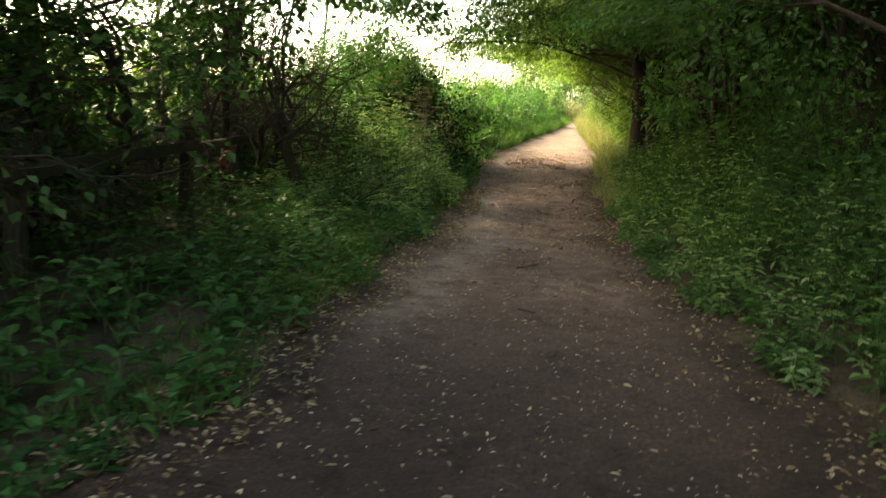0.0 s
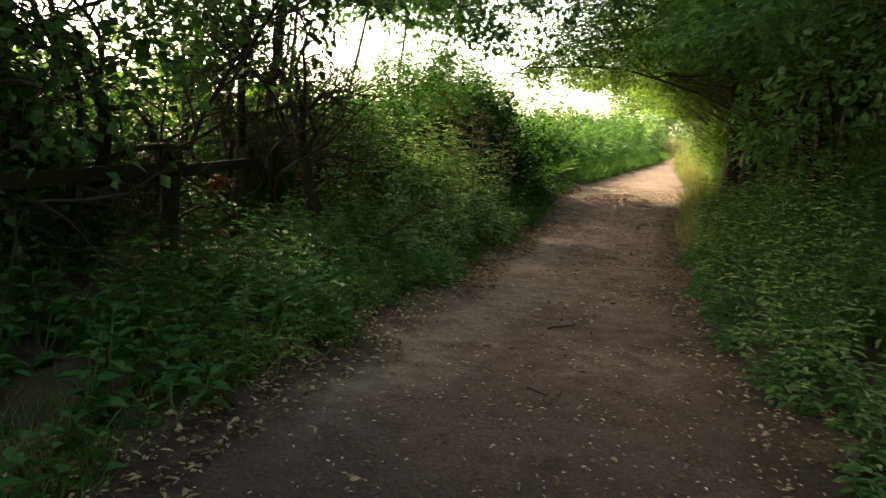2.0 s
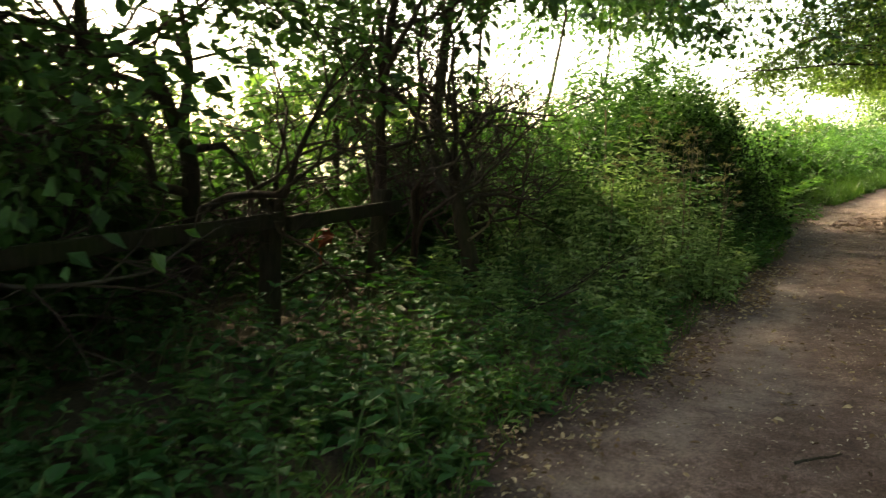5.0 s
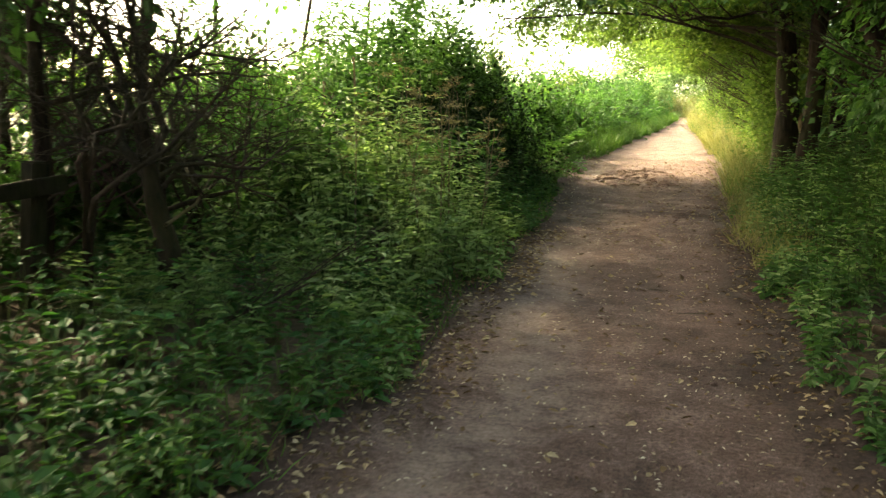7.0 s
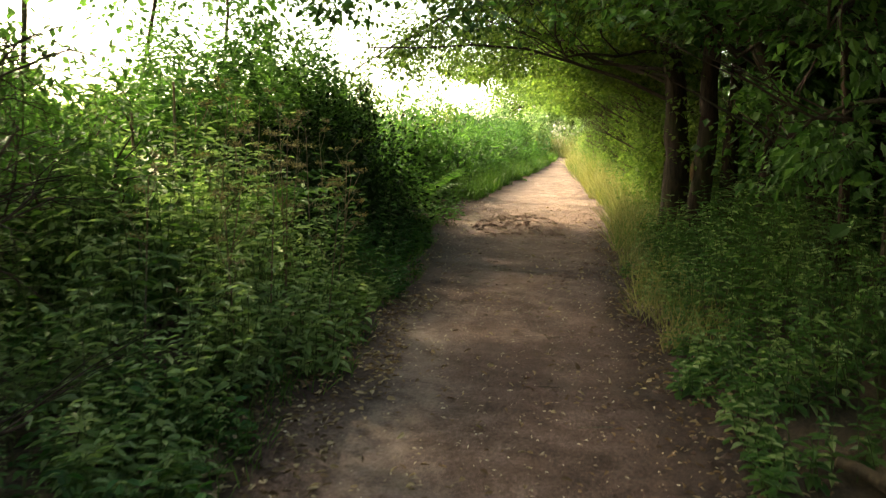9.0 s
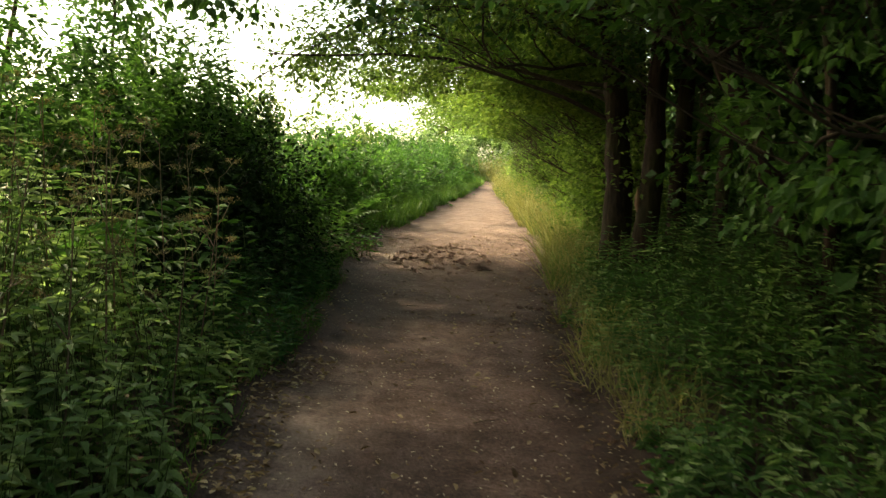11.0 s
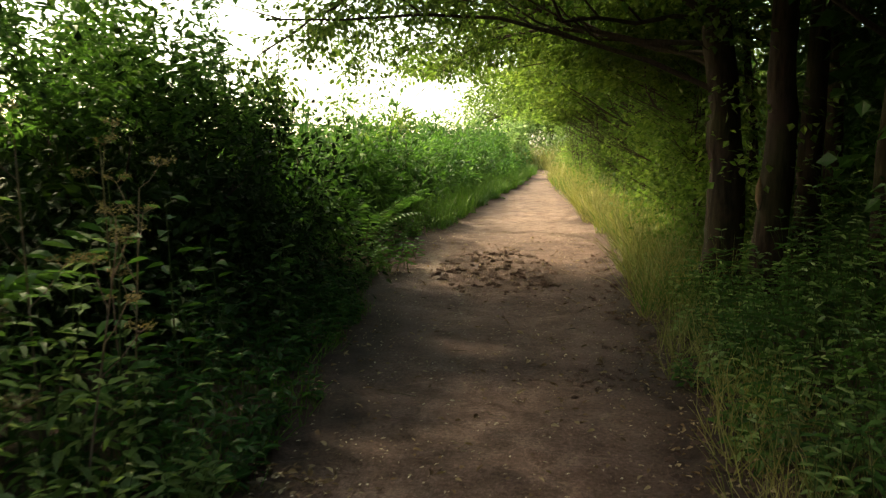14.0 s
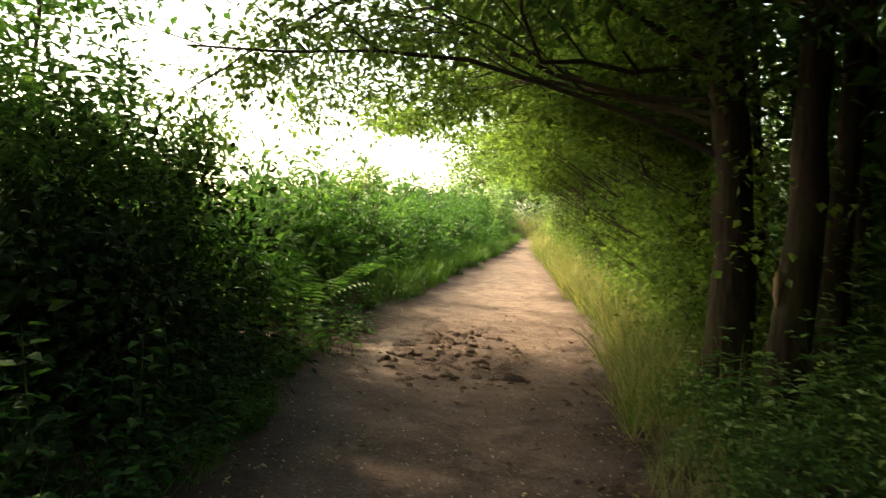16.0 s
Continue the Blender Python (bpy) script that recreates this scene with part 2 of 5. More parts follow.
class Leaves:
    """Gathers leaf blades, each with its place, way, upper side, length and width, and makes them one mesh."""

    def __init__(self):
        self.rows = []

    def add(self, place, way, up, length, width):
        n = len(place)
        if n:
            one = np.ones(n)
            self.rows.append(np.column_stack([place, way, up, one * length, one * width]))

    def count(self):
        return sum(len(r) for r in self.rows)

    def mesh(self, name, mat, shape="kite"):
        a = np.concatenate(self.rows)
        p, d, u, ln, w = a[:, 0:3], unit(a[:, 3:6]), a[:, 6:9], a[:, 9:10], a[:, 10:11]
        s = unit(np.cross(d, u))
        u = np.cross(s, d)
        if shape == "kite":
            pts = [(0, 0, 0), (0.5, 0.45, 0.10), (0, 1, -0.08), (-0.5, 0.45, 0.10)]
            faces = [(0, 1, 2), (0, 2, 3)]
        elif shape == "blade":
            pts = [(-0.5, 0, 0), (0.5, 0, 0), (0.42, 0.5, 0.0), (-0.42, 0.5, 0.0), (0.0, 1.0, -0.22)]
            faces = [(0, 1, 2, 3), (3, 2, 4)]
        elif shape == "lobed":
            pts = [(0, 0, 0), (0.34, 0.05, 0.05), (0.24, 0.30, 0.04), (0.56, 0.52, 0.10), (0.22, 0.62, 0.02), (0, 1, -0.12),
                   (-0.22, 0.62, 0.02), (-0.56, 0.52, 0.10), (-0.24, 0.30, 0.04), (-0.34, 0.05, 0.05)]
            faces = [(0, 1, 2), (0, 2, 3, 4), (0, 4, 5), (0, 5, 6), (0, 6, 7, 8), (0, 8, 9)]
        else:
            pts = [(0, 0, 0), (0.46, 0.26, 0.09), (0.36, 0.62, 0.06), (0, 1, -0.14), (-0.36, 0.62, 0.06), (-0.46, 0.26, 0.09)]
            faces = [(0, 1, 2, 3), (0, 3, 4, 5)]
        k = len(pts)
        verts = np.stack([p + s * (w * x) + d * (ln * y) + u * (ln * z) for x, y, z in pts], 1).reshape(-1, 3)
        flat = np.array([i for f in faces for i in f])
        sizes = np.array([len(f) for f in faces])
        n = len(a)
        loops = (np.arange(n)[:, None] * k + flat[None]).ravel()
        totals = np.tile(sizes, n)
        starts = np.concatenate([[0], np.cumsum(totals)[:-1]])
        return mesh_from(name, verts, loops, starts, totals, mat, False)


class Tubes:
    """Gathers tapered round stems along polylines and makes them one mesh."""

    def __init__(self):
        self.v, self.f, self.n = [], [], 0

    def add(self, pts, radii, sides=5, knobs=0.0, rng=None):
        pts = np.asarray(pts, float)
        m = len(pts)
        t = unit(np.gradient(pts, axis=0))
        ref = np.array([1.0, 0, 0]) if abs(t[0, 0]) < 0.8 else np.array([0, 1.0, 0])
        a = unit(np.cross(t, ref))
        b = np.cross(t, a)
        ang = np.linspace(0, 2 * np.pi, sides, endpoint=False)
        r = np.asarray(radii, float)[:, None]
        if knobs:
            r = r * (1 + knobs * rng.standard_normal((m, sides)))
        ring = pts[:, None] + (a[:, None] * np.cos(ang)[None, :, None] + b[:, None] * np.sin(ang)[None, :, None]) * (r[..., None] if r.ndim == 2 else r)
        self.v.append(ring.reshape(-1, 3))
        i = np.arange(m - 1)[:, None] * sides
        j = np.arange(sides)[None]
        q = np.stack([i + j, i + (j + 1) % sides, i + sides + (j + 1) % sides, i + sides + j], -1).reshape(-1, 4) + self.n
        self.f.append(q)
        self.n += m * sides

    def mesh(self, name, mat):
        v, f = np.concatenate(self.v), np.concatenate(self.f)
        return mesh_from(name, v, f.ravel(), np.arange(len(f)) * 4, np.full(len(f), 4), mat)


def thing(name, label, category, group="", at=(0, 0, 0)):
    ob = new(name)
    ob.location = at
    return tagged(ob, label, category, group)


def part(name, data, parent, label=""):
    ob = new(name, data)
    ob.parent = parent
    return tagged(ob, label)


def stuff(name, data, label, category):
    return tagged(new(name, data), label, category, kind="stuff")


def bough_of(owner, wood, twigs, mat):
    """A limb and the mass of fine twigs that it carries."""
    branch = part("limb", wood.mesh("limb", mat), owner)
    tagged(part("twig_tangle", twigs.mesh("twig_tangle", mat), branch), "thin dark twigs", kind="stuff")


def over_path(p, clear=2.45):
    return -2.6 < p[0] < 0.9 and p[2] < 0.04 * p[1] + clear


def limb(tubes, tips, rng, start, way, length, radius, level, lift=0.15, wander=0.22, kids=4, seg=6, sides=6, stop=0.3, spread=0.9, fine=None):
    """A branch that bends and forks; the ends of its twigs go to tips."""
    p, d = np.array(start, float), unit(np.array(way, float))
    pts, rad = [p.copy()], [radius]
    for k in range(seg):
        d = unit(d + rng.normal(0, wander, 3) + np.array([0, 0, lift * (1.0 if level else 0.3)]) * length / seg)
        if over_path(p + d * length / seg):
            d = unit(d * np.array([1, 1, 0]) + np.array([0, 0, 0.45]))
        p = p + d * length / seg
        pts.append(p.copy())
        rad.append(radius * (1 - (1 - stop) * (k + 1) / seg))
        if level == 0:
            tips.append((p.copy(), d.copy()))
    tubes.add(pts, rad, sides)
    if level == 0:
        return
    for k in range(kids):
        f = 0.25 + 0.75 * (k + rng.random()) / kids
        i = min(int(f * seg), seg - 1)
        q = pts[i] + (pts[i + 1] - pts[i]) * (f * seg - i)
        side = unit(np.cross(pts[i + 1] - pts[i], rng.normal(0, 1, 3)))
        w = unit(unit(pts[i + 1] - pts[i]) + side * spread * rng.uniform(0.6, 1.2))
        limb(tubes if fine is None else fine, tips, rng, q, w, length * rng.uniform(0.38, 0.62), rad[i] * 0.55, level - 1, lift * 0.6, wander * 1.1, kids, max(3, seg - 2), max(3, sides - 1), stop, spread)


def spray(leaves, rng, tips, per_tip, reach, length, width, flat=0.7, droop=0.25):
    """Leaves round the ends of twigs, lying in loose flat sprays."""
    if not tips:
        return
    c = np.repeat(np.array([t[0] for t in tips]), per_tip, 0)
    d = np.repeat(np.array([t[1] for t in tips]), per_tip, 0)
    n = len(c)
    off = rng.normal(0, reach, (n, 3)) * np.array([1, 1, 1 - flat])
    way = unit(d * 0.7 + unit(off) + rng.normal(0, 0.35, (n, 3)) - np.array([0, 0, droop]))
    up = np.array([0, 0, 1.0]) + rng.normal(0, 0.42, (n, 3))
    s = rng.uniform(0.65, 1.25, n)
    q = c + off
    free = ~((q[:, 0] > -2.3) & (q[:, 0] < 0.75) & (q[:, 2] < 0.04 * q[:, 1] + 2.2))
    leaves.add(q[free], way[free], up[free], (length * s)[free], (width * s)[free])


def tree(rng, name, label, base, trunk, radius, limbs, leaf, per_tip=9, reach=0.16, length=0.075, width=0.05, bark=None, group="", droop=0.25, knobs=0.05, kids=5, lift=0.15, stray=0.0):
    """A tree: a trunk along the given points from its base, limbs (start height share, way, length, radius), forking twigs, leaves."""
    z = float(land(base[0], base[1]))
    at = np.array([base[0], base[1], z])
    ob = thing(name, label, "tree", group)
    body, tips, leaves = Tubes(), [], Leaves()
    line = np.array([(0, 0, -0.25), *trunk], float)
    fine = np.linspace(0, len(line) - 1, 5 * len(line))
    line = np.stack([np.interp(fine, np.arange(len(line)), line[:, k]) for k in range(3)], 1)
    line[1:, :2] += np.cumsum(rng.normal(0, radius * 0.10, (len(line) - 1, 2)), 0)
    share = np.linspace(0, 1, len(line))
    body.add(at + line, radius * (1 - 0.55 * share) * (1 + 0.55 * np.exp(-share * 14)), 12, knobs, rng)
    part("trunk", body.mesh("trunk", bark or BARK), ob)
    for f, way, ln, r in limbs:
        i = int(f * (len(line) - 1))
        wood, twigs = Tubes(), Tubes()
        limb(wood, tips, rng, at + line[i], np.array(way, float) + stray * rng.normal(0, 1, 3) * np.array([1, 1.6, 0.6]), ln * (1 + stray * rng.uniform(-0.6, 0.5)), r, 2, lift, kids=kids, fine=twigs)
        bough_of(ob, wood, twigs, TWIG)
    spray(leaves, rng, tips, per_tip, reach, length, width, droop=droop)
    if leaves.count():
        part("crown", leaves.mesh("crown", leaf, "kite"), ob)
    return ob


def shrub(rng, name, label, category, base, size, leaf, stems=9, count=2500, length=0.07, width=0.045, shape="kite", group="", wood=None, hollow=0.55, ragged=0.3, core=0.0, clump=40, tight=1.0):
    """A bush: stems fan out of its base, leaves in clumps through the outer part of an uneven crown."""
    z = float(land(base[0], base[1]))
    at = np.array([base[0], base[1], z])
    size = np.array(size, float)
    ob = thing(name, label, category, group)
    tips = []
    heads = []
    for k in range(stems):
        a = rng.uniform(0, 2 * np.pi)
        r = rng.uniform(0.2, 0.85)
        top = np.array([np.cos(a) * size[0] * r, np.sin(a) * size[1] * r, size[2] * rng.uniform(0.7, 0.98) * (1 - 0.35 * r * r)])
        root = np.array([np.cos(a) * 0.12, np.sin(a) * 0.12, -0.1]) + np.array([*top[:2] * 0.15, 0])
        w = np.linspace(0, 1, 7)[:, None]
        line = root + (top - root) * np.concatenate([w ** 1.3, w ** 1.3, w ** 0.9], 1) + rng.normal(0, 0.03, (7, 3)) * w
        wood_t = Tubes()
        wood_t.add(at + line, 0.018 * (1 - 0.75 * w[:, 0]), 5)
        heads.append(top)
        for j in range(5):
            i = rng.integers(2, 7)
            limb(wood_t, tips, rng, at + line[i], rng.normal(0, 1, 3) + np.array([0, 0, 0.7]), size[2] * rng.uniform(0.14, 0.28), 0.007, 1, kids=2, seg=4, sides=3)
        part("stem", wood_t.mesh("stem", wood or TWIG), ob)
    clumps = max(12, count // clump)
    v = unit(rng.normal(0, 1, (clumps, 3)))
    v[:, 2] = np.abs(v[:, 2]) * 1.1 - 0.12
    far = rng.uniform(hollow, 1.0, clumps) * (1 + ragged * rng.normal(0, 0.5, clumps))
    centre = v * far[:, None] * size * np.array([1, 1, 0.95])
    pick = rng.integers(0, clumps, count)
    spread = 0.13 * tight * size.mean() ** 0.5
    off = rng.normal(0, spread, (count, 3))
    place = at + centre[pick] + off
    place[:, 2] = np.maximum(place[:, 2], land(place[:, 0], place[:, 1]) + 0.03)
    way = unit(off + v[pick] * 0.08 + rng.normal(0, 0.06, (count, 3)) - np.array([0, 0, 0.04]))
    up = v[pick] * 0.6 + np.array([0, 0, 0.9]) + rng.normal(0, 0.4, (count, 3))
    s = rng.uniform(0.6, 1.25, count)
    lv = Leaves()
    lv.add(place, way, up, length * s, width * s)
    if tips:
        spray(lv, rng, tips, 2, 0.05, length, width)
    if core:
        m = int(count * core)
        c = unit(rng.normal(0, 1, (m, 3))) * rng.uniform(0.15, 0.8, (m, 1)) * size
        c[:, 2] = np.abs(c[:, 2])
        lv.add(at + c + np.array([0, 0, 0.05]), rng.normal(0, 1, (m, 3)), rng.normal(0, 1, (m, 3)), length * 1.9, width * 1.9)
    part("foliage", lv.mesh("foliage", leaf, shape), ob)
    return ob


def herbs(stems, leaves, rng, xy, height, leaf_len, pairs=6, lean=0.15, width=0.55, flop=0.35, radius=0.004):
    """Upright plants with pairs of leaves up the stem, like nettles, at the given places."""
    for (x, y), h in zip(xy, height):
        if h < 0.05:
            continue
        a = rng.uniform(0, 2 * np.pi)
        top = np.array([rng.normal(0, lean), rng.normal(0, lean), 1.0]) * h
        base = np.array([x, y, float(land(x, y)) - 0.02])
        w = np.linspace(0, 1, 4)[:, None]
        line = base + np.concatenate([w * w * top[0], w * w * top[1], w * top[2]], 1)
        if stems is not None:
            stems.add(line, radius * (1.1 - 0.7 * w[:, 0]), 3)
        n = max(2, int(pairs * (0.5 + 0.6 * rng.random())))
        f = np.linspace(0.25, 1.0, n) + rng.normal(0, 0.03, n)
        f = np.repeat(np.clip(f, 0.1, 1.02), 2)
        spin = a + np.repeat(np.arange(n) * 1.57, 2) + np.tile([0, np.pi], n) + rng.normal(0, 0.3, 2 * n)
        way = np.stack([np.cos(spin), np.sin(spin), np.full(2 * n, -flop) + rng.normal(0, 0.25, 2 * n) + 0.5 * f], 1)
        place = base + np.stack([f * f * top[0], f * f * top[1], f * top[2]], 1)
        size = leaf_len * (1.15 - 0.55 * f) * rng.uniform(0.8, 1.2, 2 * n)
        leaves.add(place, way, np.array([0, 0, 1.0]) + rng.normal(0, 0.25, (2 * n, 3)), size, size * width)


def scatter(rng, n, y0, y1, side, d0, d1, power=1.0):
    """Places beside the path: side -1 or 1, at distances d0 to d1 from its edge."""
    y = rng.uniform(y0, y1, n)
    d = d0 + (d1 - d0) * rng.random(n) ** power
    x = left_edge(y) - d if side < 0 else right_edge(y) + d
    return np.column_stack([x, y]), d


# ---- ground and path ----
def grid_mesh(name, xs, ys, height, mat, mud_shade_grass):
    gx, gy = np.meshgrid(xs, ys)
    v = np.column_stack([gx.ravel(), gy.ravel(), height(gx, gy).ravel()])
    nx, ny = len(xs), len(ys)
    i = np.arange(ny - 1)[:, None] * nx + np.arange(nx - 1)[None]
    q = np.stack([i, i + 1, i + nx + 1, i + nx], -1).reshape(-1, 4)
    me = mesh_from(name, v, q.ravel(), np.arange(len(q)) * 4, np.full(len(q), 4), mat)
    layer = me.color_attributes.new("mud_shade_grass", 'FLOAT_COLOR', 'POINT')
    k = mud_shade_grass(gx, gy).ravel()
    layer.data.foreach_set("color", np.column_stack([k, k, k, np.ones(len(k))]).astype(np.float32).ravel())
    return me


def ground_height(x, y):
    inside = np.minimum(x - left_edge(y), right_edge(y) - x)
    return land(x, y) + 0.02 * ripple(x * 0.7, y * 0.7) - np.where(inside > 0.10, 0.10, 0.0)


def grassy(x, y):
    return np.clip((-x - 4.6) / 1.5, 0, 1) + np.clip((y - 60) / 10, 0, 1) * (np.abs(x) < 500) + np.clip((x - 9) / 4, 0, 1)


far_x = np.concatenate([[-3000, -900, -300, -120, -60, -35, -22, -15], np.arange(-11, 11.01, 0.25), [15, 22, 40, 80, 200, 700, 3000]])
far_y = np.concatenate([[-3000, -800, -200, -70, -30, -15], np.arange(-9, 60.01, 0.25), [64, 70, 80, 100, 140, 250, 600, 1500, 3500]])
tagged(new("ground", grid_mesh("ground", far_x, far_y, ground_height, EARTH, lambda x, y: np.clip(grassy(x, y), 0, 1))),
       "dark woodland earth running out into a pale grassy field", "ground", kind="structure")


def on_path(x, y):
    """Height of the trodden surface, but for its finest roughness."""
    inside = np.clip(np.minimum(x - left_edge(y), right_edge(y) - x), 0, 0.6)
    return land(x, y) + 0.010 * ripple(np.asarray(x) * 1.5, np.asarray(y) * 1.5) - 0.03 * inside + 0.004


def path_sheet():
    ys = np.concatenate([np.arange(-8, 1, 0.2), np.arange(1, 26, 0.045), np.arange(26, 60.01, 0.2)])
    across = np.linspace(0, 1, 60)
    l, r = left_edge(ys) - 0.22, right_edge(ys) + 0.22
    gx = l[:, None] + (r - l)[:, None] * across[None]
    gy = np.repeat(ys[:, None], len(across), 1)
    rim = np.minimum(across, 1 - across)[None]
    rough = 0.010 * ripple(gx * 1.5, gy * 1.5)
    noise_z = np.array([noise.noise(Vector((x * 5, y * 5, 0))) + 0.6 * noise.noise(Vector((x * 13, y * 13, 3))) for x, y in zip(gx.ravel(), gy.ravel())]).reshape(gx.shape)
    inside = np.clip(np.minimum(gx - left_edge(gy), right_edge(gy) - gx), 0, 0.6)
    mud = np.clip(1 - (right_edge(gy) - gx) / 0.75, 0, 1) * np.clip((gy - 7.5) / 2.0, 0, 1) * np.clip((22.5 - gy) / 2.0, 0, 1)
    patch = np.exp(-(((gx + 1.2) / 0.85) ** 2 + ((gy - 20.6) / 1.5) ** 2) ** 2)
    z = land(gx, gy) + rough + noise_z * (0.007 + 0.022 * mud + 0.035 * patch) - 0.03 * inside - np.where(rim < 0.02, 0.08, 0.0) + 0.004
    v = np.column_stack([gx.ravel(), gy.ravel(), z.ravel()])
    nx = len(across)
    i = np.arange(len(ys) - 1)[:, None] * nx + np.arange(nx - 1)[None]
    q = np.stack([i, i + 1, i + nx + 1, i + nx], -1).reshape(-1, 4)
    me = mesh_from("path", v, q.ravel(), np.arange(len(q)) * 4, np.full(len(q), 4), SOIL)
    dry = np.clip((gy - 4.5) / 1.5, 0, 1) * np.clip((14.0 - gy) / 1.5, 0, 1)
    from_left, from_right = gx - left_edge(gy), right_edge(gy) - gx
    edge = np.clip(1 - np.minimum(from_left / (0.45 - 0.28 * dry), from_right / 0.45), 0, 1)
    # tree shade at the near end and bush shade at left, painted as darker soil
    near_shade = np.clip((7.0 - gy) / 3.5, 0, 1)
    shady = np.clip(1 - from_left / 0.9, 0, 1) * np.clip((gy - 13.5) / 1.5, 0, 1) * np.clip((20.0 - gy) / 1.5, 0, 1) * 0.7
    track = np.exp(-((from_left - 0.52 - 0.12 * np.sin(gy * 0.9)) / 0.26) ** 2) * dry * 0.75
    ridge = np.exp(-((from_left - 0.55) / 0.2) ** 2) * np.clip((gy - 19.0) / 1.0, 0, 1) * np.clip((23.0 - gy) / 1.5, 0, 1) * 0.8
    # soil set paler from y 22.5 onwards
    far = np.clip((gy - 22.5) / 3.0, 0, 1) * 0.35
    for name, k in (("mud_shade_grass", np.clip(edge + mud * 0.9 + patch * 0.35 + near_shade + shady, 0, 1)), ("worn_pale", np.clip(track + ridge + far, 0, 1) * (1 - edge))):
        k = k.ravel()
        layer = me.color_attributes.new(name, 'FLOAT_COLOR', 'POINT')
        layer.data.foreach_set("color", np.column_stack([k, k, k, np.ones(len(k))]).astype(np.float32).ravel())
    return me


tagged(new("path", path_sheet()), "trodden brown earth footpath with wet muddy edges and shade coloured in", "path", kind="structure")

# ---- trees on the sunny side of the path ----
rng = np.random.default_rng(5)
W = -1.0
arching = tree(rng, "oak_tree", "dark ivy-barked tree arching its boughs over the path", (1.07, 18.6), [(0.0, 0, 1.2), (-0.10, 0.1, 2.6), (-0.28, 0.3, 4.2), (-0.5, 0.5, 6.5)], 0.185,
     [(0.38, (W, 0.3, 0.36), 4.5, 0.028), (0.42, (W, 1.1, 0.35), 3.6, 0.028), (0.48, (W, -0.1, 0.40), 4.4, 0.028), (0.54, (W, -0.8, 0.42), 3.0, 0.026), (0.6, (W, 0.8, 0.40), 3.4, 0.028), (0.7, (W, 0.1, 0.40), 3.0, 0.028), (0.75, (0.6, 0.6, 0.5), 2.6, 0.026),
      (0.85, (-0.6, -0.8, 0.5), 2.8, 0.026), (0.95, (W, 0.1, 0.6), 2.6, 0.035), (0.9, (0.7, -0.7, 0.5), 2.6, 0.035)], SUN_TONED, 22, reach=0.19, lift=-0.14, group="trees beside the path")
scarred = tree(rng, "maple_tree", "upright grey-brown tree with a bare scar on its bark", (1.27, 17.85), [(0, 0, 1.4), (0.06, 0.02, 3.0), (0.15, 0.1, 4.6), (0.1, 0.2, 6.8)], 0.145,
     [(0.5, (-0.8, -0.9, 0.3), 3.0, 0.045), (0.6, (W, -0.3, 0.4), 3.4, 0.045), (0.68, (0.9, -0.5, 0.4), 2.8, 0.04), (0.78, (-0.5, -1.0, 0.4), 3.0, 0.04), (0.85, (0.9, 0.5, 0.5), 2.6, 0.035),
      (0.95, (-0.5, 0.3, 0.8), 2.4, 0.035)], SHADE_TONED, 26, reach=0.30, group="trees beside the path")
tree(rng, "leaning_tree", "dark tree leaning over towards the path", (2.5, 15.6), [(-0.45, 0, 1.2), (-1.0, 0, 2.4), (-1.6, 0.1, 3.8), (-2.4, 0.3, 5.4)], 0.12,
     [(0.5, (-0.6, -0.9, 0.3), 2.6, 0.04), (0.62, (W, 0.5, 0.3), 3.0, 0.04), (0.7, (-0.2, -1, 0.4), 2.8, 0.04), (0.85, (W, -0.3, 0.4), 2.6, 0.035), (0.95, (-0.4, 0.8, 0.6), 2.4, 0.03)],
     SHADE_TONED, 26, reach=0.30, group="trees beside the path")
for x, y, r, h, lean in ((1.72, 18.3, 0.12, 6.0, 0.1), (1.95, 17.2, 0.085, 5.6, 0.3), (2.25, 19.3, 0.10, 6.0, -0.2), (2.3, 13.9, 0.07, 5.6, -0.2), (2.05, 14.3, 0.05, 5.0, -0.35), (2.6, 14.4, 0.06, 5.2, 0.3), (3.0, 10.5, 0.10, 5.8, 0.1), (3.25, 10.9, 0.075, 5.4, 0.35),
                         (2.85, 10.2, 0.06, 5.0, -0.3), (2.6, 7.2, 0.06, 5.2, -0.5), (3.6, 18.5, 0.11, 6.5, 0.2), (2.5, 21.5, 0.10, 6.2, -0.5), (3.3, 5.0, 0.08, 5.6, -0.4), (3.2, 1.5, 0.09, 5.8, -0.5)):
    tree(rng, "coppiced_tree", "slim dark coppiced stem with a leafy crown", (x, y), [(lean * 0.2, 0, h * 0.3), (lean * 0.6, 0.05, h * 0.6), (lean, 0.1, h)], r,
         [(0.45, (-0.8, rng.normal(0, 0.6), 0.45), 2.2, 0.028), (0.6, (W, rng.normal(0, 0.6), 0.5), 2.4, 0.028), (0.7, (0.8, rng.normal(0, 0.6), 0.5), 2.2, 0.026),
          (0.82, (-0.7, rng.normal(0, 0.8), 0.6), 2.2, 0.026), (0.95, (0.2, rng.normal(0, 0.8), 0.8), 2.0, 0.024)], SHADE_TONED, 17, reach=0.26, length=0.095, width=0.065, group="coppiced trees")
